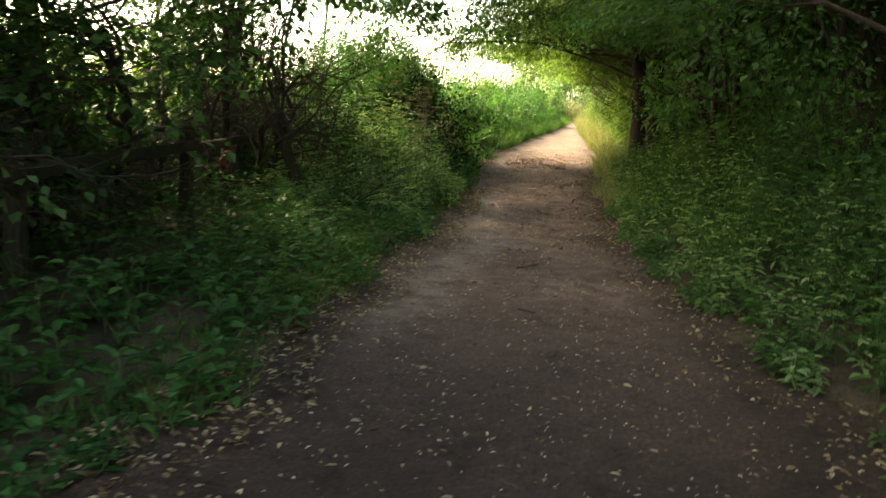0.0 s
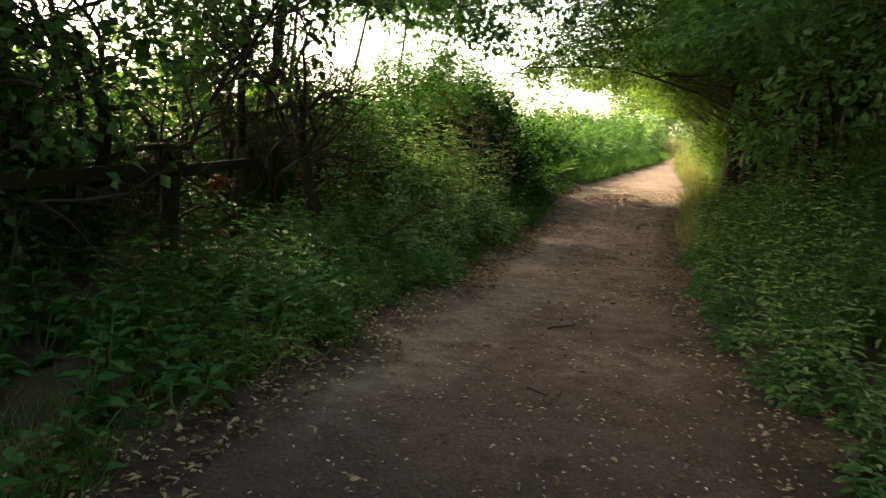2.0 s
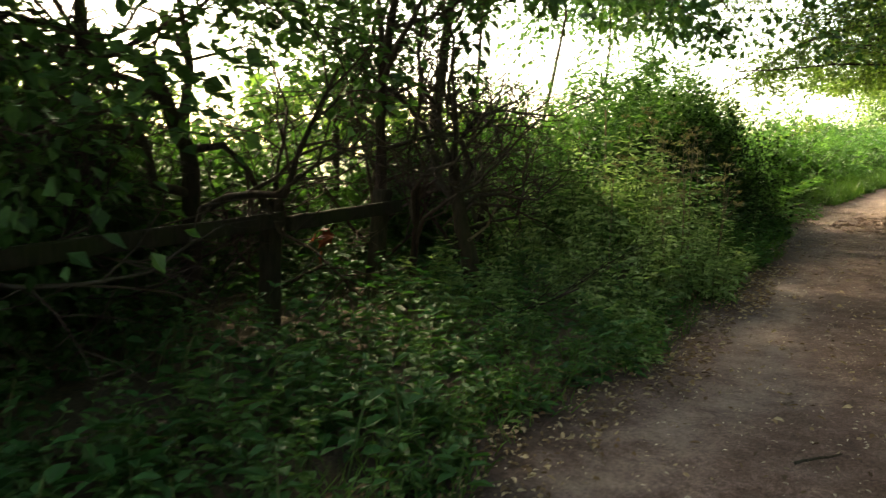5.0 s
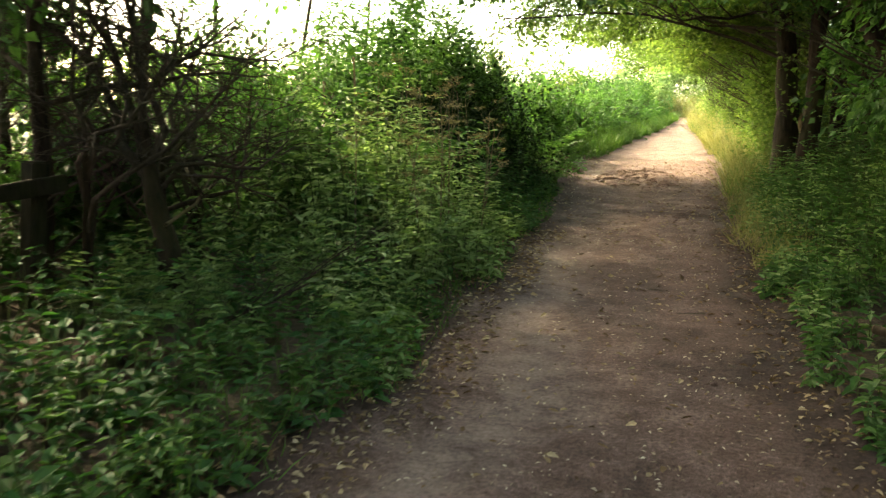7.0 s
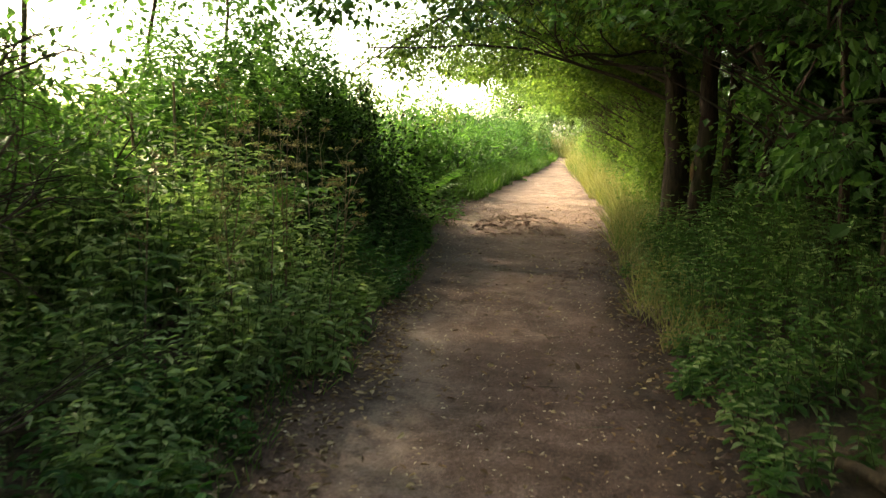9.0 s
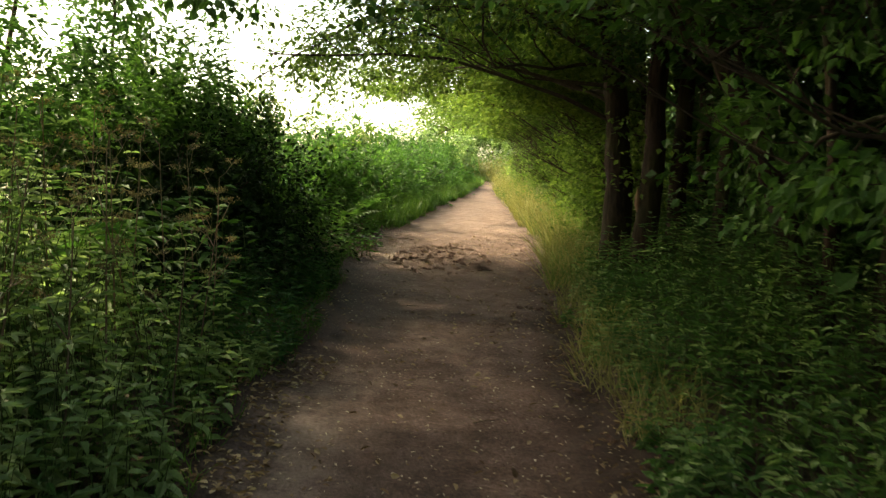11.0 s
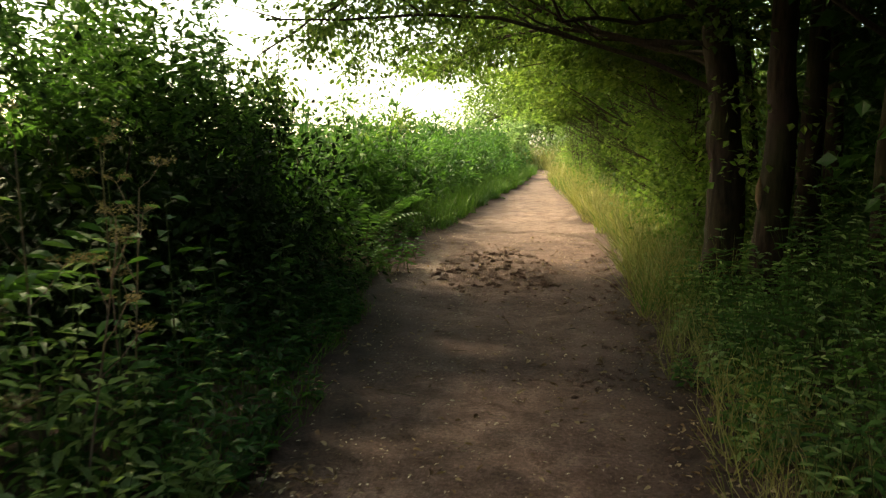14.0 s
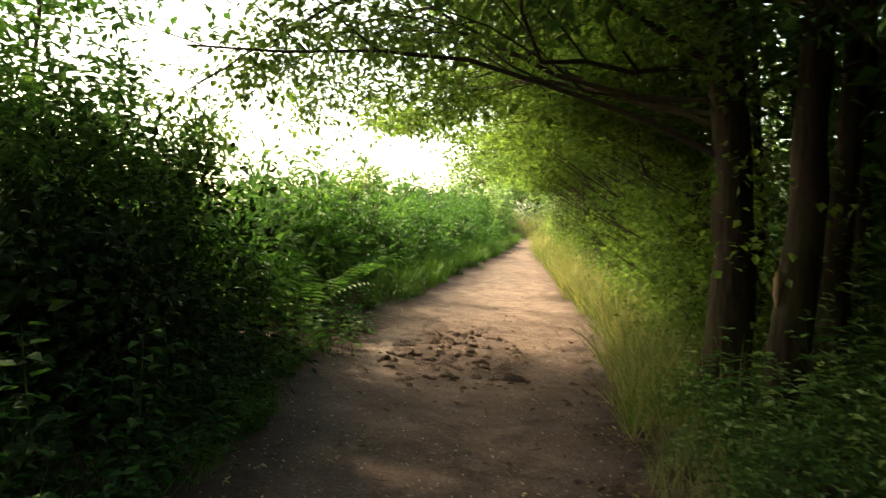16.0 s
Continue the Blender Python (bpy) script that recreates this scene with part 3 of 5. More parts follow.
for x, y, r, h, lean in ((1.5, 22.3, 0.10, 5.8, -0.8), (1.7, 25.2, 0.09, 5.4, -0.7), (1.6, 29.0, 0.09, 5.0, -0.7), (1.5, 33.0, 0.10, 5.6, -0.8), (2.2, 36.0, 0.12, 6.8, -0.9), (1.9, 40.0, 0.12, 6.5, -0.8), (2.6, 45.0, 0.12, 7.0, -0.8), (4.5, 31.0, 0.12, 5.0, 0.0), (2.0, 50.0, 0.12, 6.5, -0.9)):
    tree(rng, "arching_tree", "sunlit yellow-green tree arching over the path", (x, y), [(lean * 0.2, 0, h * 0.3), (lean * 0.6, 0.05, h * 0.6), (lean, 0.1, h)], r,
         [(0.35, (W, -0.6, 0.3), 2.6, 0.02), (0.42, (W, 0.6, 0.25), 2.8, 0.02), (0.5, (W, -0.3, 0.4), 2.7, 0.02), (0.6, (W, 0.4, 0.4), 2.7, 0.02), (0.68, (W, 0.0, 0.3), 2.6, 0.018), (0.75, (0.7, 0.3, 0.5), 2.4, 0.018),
          (0.85, (-0.8, -0.5, 0.6), 2.6, 0.018), (0.97, (-0.2, 0.5, 0.8), 2.2, 0.028)], SUN_TONED, 22, reach=0.26, length=0.09, width=0.062, lift=-0.08, group="arching trees", stray=0.35)



def bough(rng, owner, points, radius, mat, per_tip=7, every=0.32, twig=0.8, length=0.07, width=0.05):
    """A long bough through the given points, with side twigs that droop and carry sprays of leaves."""
    points = np.array(points, float)
    far = np.concatenate([[0], np.cumsum(np.linalg.norm(np.diff(points, axis=0), axis=1))])
    n = int(far[-1] / 0.16) + 2
    at = np.linspace(0, far[-1], n)
    line = np.stack([np.interp(at, far, points[:, k]) for k in range(3)], 1)
    for _ in range(3):
        line[1:-1] = (line[:-2] + 2 * line[1:-1] + line[2:]) / 4
    line[1:] += np.cumsum(rng.normal(0, 0.012, (n - 1, 3)), 0)
    wood, leaves, tips = Tubes(), Leaves(), []
    wood.add(line, radius * np.linspace(1, 0.18, n), 7)
    stem = part("limb", wood.mesh("limb", TWIG), owner)
    for k in np.arange(1.1, far[-1], every):
        i = min(int(k / far[-1] * (n - 1)), n - 2)
        d = unit(line[i + 1] - line[i])
        side = unit(np.cross(d, [0, 0, 1.0])) * rng.choice([-1, 1])
        t = Tubes()
        limb(t, tips, rng, line[i], d * 0.7 + side * rng.uniform(0.5, 1.0) + np.array([0, 0, rng.normal(-0.15, 0.25)]), twig * rng.uniform(0.6, 1.2), 0.007, 1, lift=-0.3, kids=4, seg=5, sides=4)
        part("twig", t.mesh("twig", TWIG), stem)
    spray(leaves, rng, tips, per_tip, 0.10, length, width, droop=0.5)
    part("foliage", leaves.mesh("foliage", mat, "ovate"), owner)


for points, r in (([(1.0, 18.7, 3.4), (-0.4, 18.6, 4.1), (-2.2, 18.9, 4.0), (-3.9, 19.2, 3.1)], 0.04), ([(0.9, 18.8, 4.0), (-0.8, 19.6, 4.4), (-2.4, 20.6, 4.2), (-3.9, 21.2, 3.5)], 0.035),
                  ([(1.0, 18.5, 3.7), (-0.6, 17.6, 4.4), (-2.2, 17.0, 4.5), (-3.7, 16.9, 4.0)], 0.035), ([(0.9, 18.7, 3.1), (-0.5, 20.2, 3.6), (-1.6, 22.0, 3.7), (-2.6, 23.6, 3.2)], 0.03),
                  ([(0.8, 18.9, 4.6), (-0.9, 18.0, 5.2), (-2.8, 17.8, 5.2), (-4.8, 18.0, 4.5)], 0.035),
                  ([(0.9, 18.8, 4.2), (0.2, 21.5, 4.6), (-1.5, 24.2, 4.6), (-3.4, 25.6, 3.9)], 0.03), ([(0.8, 19.0, 4.4), (0.3, 23.5, 4.9), (-1.2, 27.0, 4.8), (-2.9, 28.8, 4.2)], 0.03)):
    bough(rng, arching, points, r, SUN_TONED, per_tip=10, every=0.25)

for x, y, h in ((1.75, 20.3, 4.6), (1.85, 21.9, 4.8), (1.75, 23.8, 5.0), (1.6, 26.6, 4.8), (1.5, 30.0, 4.8), (1.35, 33.6, 4.8), (1.2, 37.6, 5.0), (1.1, 42.4, 5.2), (1.2, 47.6, 5.4)):
    tree(rng, "field_maple", "young maple with sunlit boughs hanging down to the grass", (x, y), [(-0.02, 0, h * 0.3), (-0.15, 0.05, h * 0.6), (-0.35, 0.1, h)], 0.06,
         [(f, (rng.normal(-0.75, 0.35), rng.normal(0, 0.8), rng.uniform(0.0, 0.45)), ln * rng.uniform(0.7, 1.15), 0.013) for f, ln in ((0.16, 1.3), (0.22, 1.5), (0.28, 1.7), (0.34, 1.9), (0.4, 2.1), (0.46, 2.2), (0.52, 2.4), (0.60, 2.3), (0.75, 2.2), (0.95, 1.8))],
         SUN_TONED, 12, reach=0.2, length=0.062 + 0.0012 * y, width=0.045 + 0.0008 * y, lift=-0.10, droop=0.4, group="field maples")

# made-up trees: crowns above the view block the sun from the near path
for x, y, h, lean in ((-6.0, 3.2, 9.0, 0.8), (-6.3, 6.2, 9.5, 0.9), (-6.4, 9.0, 9.5, -0.7), (-6.9, 12.2, 9.5, 1.3), (-7.0, 15.6, 9.5, 0.4), (-7.2, 18.6, 9.0, 1.1), (-7.2, 21.9, 8.6, 0.5)):
    tree(rng, "sun_block_tree", "added slim tree whose crown, above the view, keeps sun off the path", (x, y), [(lean * 0.1, 0.3, h * 0.2), (lean * 0.5, 0.1, h * 0.4), (lean * 0.6, -0.3, h * 0.65), (lean, 0, h)], 0.038,
         [(f, (math.cos(f * 29 + y) + 0.4, math.sin(f * 29 + y), 0.22), 3.0, 0.035) for f in np.linspace(0.42 if y < 11 else 0.63, 0.98, 13)],
         SHADE_TONED, 25 if y < 11 else 16, reach=0.34, length=0.145, width=0.11, group="tall trees", lift=0.2)

for x, y, h in ((-2.5, 64, 5.0), (0.5, 78, 8.5), (-4.5, 82, 6), (5.5, 76, 8.5), (12, 62, 7.5)):
    tree(rng, "far_tree", "sunlit tree closing the far end of the path", (x, y), [(0.05, 0, h * 0.3), (-0.1, 0.1, h * 0.6), (0, 0, h)], 0.14,
         [(f, (math.cos(f * 23 + x), math.sin(f * 23 + x), 0.25), 2.8, 0.05) for f in (0.15, 0.22, 0.3, 0.38, 0.45, 0.52, 0.6, 0.7, 0.8, 0.9, 0.97)], SUN_TONED, 9, reach=0.5, length=0.22, width=0.16, group="far trees")
# made-up trees with crowns over the view, there to dim the light below
for x, y, h in ((3.9, 11.0, 9.5), (5.4, 9.4, 10.0), (5.0, 1.5, 10.0), (3.4, 19.5, 8.0), (6.2, 21.5, 8.5), (3.3, 16.2, 8.0)):
    tree(rng, "overhead_shade_tree", "added tall tree, its crown above the view to shade the path", (x, y), [(0.05, 0, h * 0.3), (-0.2, 0.1, h * 0.6), (-0.3, 0, h)], 0.11,
         [(f, (math.cos(f * 29 + y) - 0.35, math.sin(f * 29 + y), 0.4), 3.0, 0.045) for f in (0.5, 0.56, 0.62, 0.68, 0.74, 0.8, 0.86, 0.92, 0.97)], SHADE_TONED, 18, reach=0.42, length=0.16, width=0.115, group="tall trees")

# the pale leaf colour stands in for sunlight and haze at this distance
for x, y, h in ((-2.6, 58, 2.6), (-0.6, 63.5, 4.6), (-2.0, 61.5, 3.6), (0.5, 60.0, 4.0), (1.6, 62.5, 3.6), (3.6, 63, 3.2), (5.0, 59, 3.0), (3.4, 56, 2.6), (2.2, 52, 2.4), (-4.8, 56, 3.0), (6.0, 64, 3.4)):
    shrub(rng, "far_bush", "bush at the far bend of the path, leaves coloured pale for sun and haze", "bush", (x, y), (1.3, 1.5, h), PALE_NETTLE, 7, 2000, 0.2, 0.14, "kite", "far bushes", hollow=0.1, core=0.0)

tree(rng, "hazel_sapling", "young hazel whose leafy twigs droop beside the path", (2.0, 12.0), [(-0.1, -0.05, 1.0), (-0.3, -0.1, 2.0), (-0.5, -0.2, 3.0)], 0.035,
     [(0.5, (-0.9, -0.7, 0.3), 1.5, 0.018), (0.62, (W, -0.3, 0.3), 1.5, 0.018), (0.74, (-0.8, -0.9, 0.2), 1.6, 0.018), (0.85, (W, 0.2, 0.2), 1.5, 0.016), (0.97, (-0.7, -0.6, 0.3), 1.4, 0.016)],
     FRESH, 11, reach=0.12, length=0.085, width=0.05, lift=-0.35, droop=0.7)

# ---- bushes on the shady side under those trees ----
rng = np.random.default_rng(11)
# the bush at (4.2, 7.6) is an addition meant against sun spots on the path
for x, y, sx, sy, h, n in ((3.0, 4.2, 0.7, 1.0, 2.2, 2600), (2.8, 6.6, 0.7, 1.2, 2.1, 3000), (2.5, 9.2, 0.7, 1.1, 1.9, 2600), (2.5, 11.8, 0.7, 1.2, 2.3, 3000), (2.4, 16.8, 0.7, 0.9, 1.3, 1600),
                           (3.6, 8.4, 0.9, 1.4, 3.0, 2800), (3.8, 12.6, 0.9, 1.5, 3.2, 2800), (2.6, 1.2, 0.8, 1.2, 2.2, 2000), (3.6, 15.4, 0.9, 1.2, 3.0, 2200),
                           (4.2, 7.6, 0.9, 1.3, 5.4, 6000), (2.9, 18.6, 0.8, 1.1, 4.4, 6000), (2.9, 20.8, 0.9, 1.3, 5.0, 7000), (3.2, 22.8, 0.9, 1.1, 4.4, 5000), (4.2, 16.5, 0.9, 1.4, 5.2, 6000), (4.4, 19.5, 1.0, 1.4, 5.6, 6000), (4.4, 22.5, 1.0, 1.4, 5.4, 5000)):
    shrub(rng, "hazel_bush", "shaded green hazel bush under the trees", "bush", (x, y), (sx, sy, h), SHADE_TONED, 9, n, 0.085, 0.055, "ovate" if x < 2.7 and h < 3 else "kite", "hazel bushes", core=0.4 if h > 4 else 0.12 if x > 2.9 else 0.0)
# between y 13 and 27 the leaves are coloured darker to imitate shade
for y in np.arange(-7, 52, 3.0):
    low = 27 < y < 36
    shrub(rng, "thicket", "dense thicket behind the trees, leaves coloured dark for shade", "thicket", (5.4 + rng.uniform(-0.4, 0.4), y), (1.3, 2.3, 2.4 if low else 3.4 if y > 25 else rng.uniform(5.4, 6.6)), SHADE_DARKENED if 13 < y < 27 else SHADE_TONED, 8, 3800, 0.19, 0.135, "kite", "thicket row", hollow=0.1, core=0.25)
# trees added mostly out of view so that their crowns darken the place
for x, y, h in ((7.5, -5, 8), (7.0, 0, 8.5), (6.6, 5, 8), (7.0, 9.5, 8.5), (6.6, 14, 8.5), (7.0, 18.5, 7.0), (4.4, 12.5, 7.2), (4.4, 18.6, 6.0), (-4.6, 3.2, 5.5)):
    tree(rng, "shade_tree", "added woodland tree with a spreading crown to cast shade", (x, y), [(0.05, 0, h * 0.3), (-0.1, 0.1, h * 0.6), (0, 0, h)], 0.13,
         [(f, (math.cos(f * 23 + x), math.sin(f * 23 + x), 0.35), 3.0, 0.05) for f in (0.35, 0.45, 0.52, 0.6, 0.68, 0.76, 0.84, 0.9, 0.97)], SHADE_TONED, 10, reach=0.42, length=0.2, width=0.15, group="woodland trees")
for x, y, sx, sy, h, n in ((1.20, 20.3, 0.42, 0.8, 2.7, 3200), (1.22, 21.7, 0.45, 0.9, 3.0, 3600), (1.28, 23.3, 0.5, 1.0, 3.1, 3600), (1.22, 25.1, 0.5, 1.1, 3.0, 3600), (1.05, 27.2, 0.5, 1.2, 3.0, 3400), (0.95, 29.6, 0.5, 1.3, 3.1, 3400),
                           (2.6, 25.8, 0.8, 1.3, 4.2, 3000), (2.6, 29.4, 0.8, 1.4, 4.2, 3000), (0.9, 32.4, 0.6, 1.4, 3.0, 2800), (0.8, 35.6, 0.65, 1.6, 3.0, 2600), (0.65, 39.4, 0.7, 1.8, 3.0, 2400),
                           (0.65, 43.6, 0.8, 2.0, 3.0, 2200), (0.8, 48.4, 0.8, 2.2, 3.0, 2200), (0.9, 53.6, 0.9, 2.2, 3.2, 2000)):
    shrub(rng, "maple_bush", "yellow-green maple bush catching the sun beside the path", "bush", (x, y), (sx, sy, h), SUN_TONED, 9, n, 0.068 + 0.0012 * y - 0.02, 0.048 + 0.0008 * y - 0.013, "ovate" if y < 28 else "kite", "maple bushes", hollow=0.35, ragged=0.4, clump=55)

# ---- hedge and bushes towards the field ----
rng = np.random.default_rng(12)
# shade on the front and sun on the top are put into the leaf colours
dark = shrub(rng, "elder_bush", "big bush, front leaves coloured black for shade, top green for sun", "bush", (-4.0, 16.8), (1.6, 3.2, 1.62), SHADE_DARKENED, 16, 40000, 0.066, 0.044, "ovate", hollow=0.15, ragged=0.3, core=0.2)
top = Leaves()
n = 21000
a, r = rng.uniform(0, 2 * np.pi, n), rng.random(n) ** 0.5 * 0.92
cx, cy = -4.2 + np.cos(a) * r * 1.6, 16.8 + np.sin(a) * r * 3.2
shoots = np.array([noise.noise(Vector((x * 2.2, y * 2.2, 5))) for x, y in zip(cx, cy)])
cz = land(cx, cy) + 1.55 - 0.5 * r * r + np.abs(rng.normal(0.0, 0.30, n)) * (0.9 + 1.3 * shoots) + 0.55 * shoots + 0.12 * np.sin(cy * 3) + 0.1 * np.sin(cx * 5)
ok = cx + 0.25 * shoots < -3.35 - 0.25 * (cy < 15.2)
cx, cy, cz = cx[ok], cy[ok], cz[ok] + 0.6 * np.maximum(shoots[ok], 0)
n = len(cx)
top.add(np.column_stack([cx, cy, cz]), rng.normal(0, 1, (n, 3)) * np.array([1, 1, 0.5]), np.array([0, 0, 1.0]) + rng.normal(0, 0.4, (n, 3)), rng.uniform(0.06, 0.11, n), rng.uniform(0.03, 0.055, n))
part("top_growth", top.mesh("top_growth", FRESH, "ovate"), dark, "top leaves coloured bright green for the sun on them")
for x, y, sx, sy, h, n in ((-4.6, 12.2, 0.9, 1.3, 1.9, 3600), (-5.6, 14.0, 1.0, 1.3, 2.2, 3000), (-3.7, 11.6, 0.7, 1.0, 1.35, 3000)):
    shrub(rng, "elder_shrub", "fresh green shrub in the hedge", "bush", (x, y), (sx, sy, h), FRESH, 10, n, 0.085, 0.045, "ovate", "green shrubs", core=0.2)
for y in np.arange(19.5, 50, 2.1):
    x = float(left_edge(y)) - 1.5 + rng.uniform(-0.15, 0.15)
    kind = rng.integers(0, 3)
    shrub(rng, "hedge_shrub", "sunlit green hedge shrub along the path", "hedge", (x, y), (rng.uniform(0.95, 1.3), 1.5, rng.uniform(1.2, 2.0)), (FRESH, SHADE_TONED, FRESH)[kind], 9, 2300, (0.13, 0.09, 0.11)[kind] + 0.001 * y, (0.06, 0.055, 0.045)[kind] + 0.0006 * y, "ovate" if y < 27 else "kite", "hedge along the field", core=0.12, ragged=0.6, clump=75, tight=0.85)
for y in np.arange(27, 58, 3.6):
    x = float(left_edge(y)) - 3.6 + rng.uniform(-0.3, 0.3)
    shrub(rng, "tall_hedge", "tall bright hedge behind the path side growth", "hedge", (x, y), (1.5, 2.3, rng.uniform(1.75, 2.3) + 0.008 * y), SHADE_TONED, 9, 3200, 0.12, 0.075, "kite", "tall hedge", core=0.15, ragged=0.6, clump=80, tight=0.9)

# the thin hawthorn, the dead bush and the tangle behind the fence
rng = np.random.default_rng(13)
tree(rng, "hawthorn_tree", "thin dark hawthorn with bare twigs and a few leaves", (-4.1, 9.15), [(0.02, 0, 0.8), (-0.03, 0.02, 1.85), (0.12, 0.05, 2.7), (0.5, 0.1, 3.6)], 0.055,
     [(0.48, (0.5, -0.3, 0.9), 1.9, 0.028), (0.5, (-0.4, 0.3, 0.8), 1.8, 0.026), (0.35, (0.9, 0.2, 0.4), 1.4, 0.02), (0.4, (-0.9, -0.2, 0.5), 1.4, 0.02), (0.62, (0.9, 0.3, 0.5), 1.6, 0.02),
      (0.7, (-0.6, -0.6, 0.6), 1.5, 0.02), (0.85, (0.8, -0.5, 0.4), 1.5, 0.016), (0.95, (0.5, 0.4, 0.7), 1.4, 0.014)], FRESH, 1, reach=0.10, length=0.06, width=0.045)


def dead_bush(name, label, base, trunk, radius, limbs, wood):
    z = float(land(*base))
    ob = thing(name, label, "bush")
    body, tips = Tubes(), []
    line = np.array([(0, 0, -0.2), *trunk], float) + np.array([*base, z])
    fine = np.linspace(0, len(line) - 1, 14)
    line = np.stack([np.interp(fine, np.arange(len(line)), line[:, k]) for k in range(3)], 1)
    body.add(line, radius * np.linspace(1.15, 0.6, 14), 9, 0.06, rng)
    for f, way, ln, r in limbs:
        stem, twigs = Tubes(), Tubes()
        limb(stem, tips, rng, line[int(f * 13)], way, ln, r * 0.95, 2, lift=0.05, wander=0.38, kids=8, spread=0.95, fine=twigs)
        bough_of(ob, stem, twigs, wood)
    part("trunk", body.mesh("trunk", BARK), ob)
    return ob


dead_bush("dead_tree", "dark leaning dead trunk with a tangle of bare twigs", (-3.2, 9.25), [(-0.06, 0, 0.35), (-0.2, 0.05, 0.7), (-0.3, 0.1, 1.1)], 0.075,
          [(0.75, (-0.3, 0.2, 1), 1.6, 0.035), (0.8, (0.35, 0.1, 1), 1.5, 0.03), (0.9, (-0.8, 0.1, 0.8), 1.4, 0.028), (0.95, (0.1, 0.4, 1.1), 1.6, 0.03), (0.98, (-0.3, -0.5, 0.9), 1.3, 0.025),
           (0.7, (0.7, 0.4, 0.7), 1.1, 0.02), (0.6, (-0.9, 0.4, 0.5), 1.1, 0.02)], TWIG)
dead_bush("dead_bush", "grey-brown bare bush of dense twigs", (-3.75, 10.3), [(0, 0, 0.4), (0.05, 0, 0.8)], 0.05,
          [(0.5, (-0.5, 0.3, 1), 1.7, 0.025), (0.6, (0.5, 0.2, 1), 1.6, 0.025), (0.7, (0.1, -0.4, 1.1), 1.7, 0.025), (0.8, (-0.2, 0.5, 1.1), 1.7, 0.022), (0.9, (0.7, -0.2, 0.7), 1.4, 0.02), (0.95, (-0.8, -0.2, 0.8), 1.4, 0.02)], DEADWOOD)
dead_bush("blackthorn_bush", "dark arching blackthorn with bare tangled branches", (-4.3, 7.3), [(0.05, 0, 0.5), (0.15, -0.1, 1.1), (0.1, -0.4, 1.7)], 0.07,
          [(0.5, (0.7, 0.7, 0.8), 1.7, 0.035), (0.6, (-0.3, -0.9, 0.7), 1.9, 0.035), (0.7, (0.9, -0.2, 0.5), 1.4, 0.03), (0.8, (0.2, 0.9, 0.6), 1.6, 0.03), (0.9, (0.3, -1.0, 0.2), 1.7, 0.03), (0.97, (-0.4, 0.2, 1), 1.5, 0.025),
           (0.98, (0.5, -0.6, -0.1), 1.4, 0.02)], TWIG)
# the one at (-4.4, 0.4) is made taller, mostly unseen, to shade the verge
for x, y, h in ((-4.6, 5.0, 3.6), (-4.9, 2.6, 3.8), (-4.1, 3.9, 4.2), (-5.0, 7.0, 3.6), (-5.9, 5.4, 3.8), (-4.4, 0.4, 4.8), (-5.6, 10.4, 2.2)):
    tree(rng, "hedgerow_tree", "dark hedgerow tree with broad leaves against the sky", (x, y), [(0.05, 0, h * 0.3), (-0.05, 0.1, h * 0.6), (0.1, 0.1, h)], 0.06,
         [(0.3, (0.9, rng.normal(0, 0.6), 0.4), 1.7, 0.025), (0.42, (-0.6, rng.normal(0, 0.8), 0.5), 1.7, 0.025), (0.55, (0.9, rng.normal(0, 0.8), 0.45), 1.8, 0.025), (0.7, (0.6, rng.normal(0, 1), 0.5), 1.7, 0.022),
          (0.82, (-0.5, rng.normal(0, 1), 0.6), 1.6, 0.02), (0.95, (0.8, rng.normal(0, 0.5), 0.5), 1.6, 0.018)], SHADE_TONED, 12, reach=0.18, length=0.085, width=0.066, group="hedgerow trees")

for x, y, sx, sy, h, n in ((-4.9, 4.2, 0.9, 1.3, 2.4, 5200), (-4.7, 1.6, 1.0, 1.4, 2.6, 5200), (-5.1, 6.6, 0.8, 1.3, 2.0, 4000), (-5.7, 7.6, 0.8, 1.1, 1.6, 3500), (-6.4, 6.2, 1.0, 1.4, 2.3, 4000), (-5.2, 5.6, 0.8, 1.1, 2.6, 4500), (-6.4, 8.8, 0.9, 1.2, 1.25, 3000), (-6.8, 10.8, 0.9, 1.3, 1.1, 2500), (-4.6, -1.5, 1.1, 1.6, 3.0, 3600), (-5.4, 9.0, 0.8, 1.2, 1.35, 3200), (-5.0, 10.8, 0.8, 1.0, 1.3, 3000),
                           (-4.4, 5.4, 0.7, 1.0, 1.2, 2400), (-4.3, 3.2, 0.7, 1.1, 1.5, 2600)):
    shrub(rng, "hedge_bush", "dark thin hedge bush behind the fence", "bush", (x, y), (sx, sy, h), SHADE_TONED, 14, n, 0.10, 0.08, "ovate", "bushes behind the fence", hollow=0.08, core=0.15)
for x, y in ((-4.0, 5.6), (-4.1, 3.9), (-3.9, 2.2), (-4.4, 8.2), (-4.7, 6.6), (-4.8, 4.8), (-3.8, 9.9), (-4.5, 9.6), (-3.6, 8.9)):
    dead_bush("bare_thicket", "tangle of bare dark twigs behind the fence", (x, y), [(0.05, 0, 0.4), (0.1, -0.05, 0.9)], 0.035,
              [(0.3, (0.4, 0.8, 0.7), 1.5, 0.02), (0.45, (-0.3, -0.8, 0.8), 1.6, 0.02), (0.6, (0.6, -0.4, 0.9), 1.6, 0.02), (0.75, (-0.2, 0.6, 1.0), 1.6, 0.02), (0.9, (0.1, -0.1, 1.2), 1.6, 0.018), (0.95, (0.5, 0.6, 0.4), 1.4, 0.016)], TWIG)
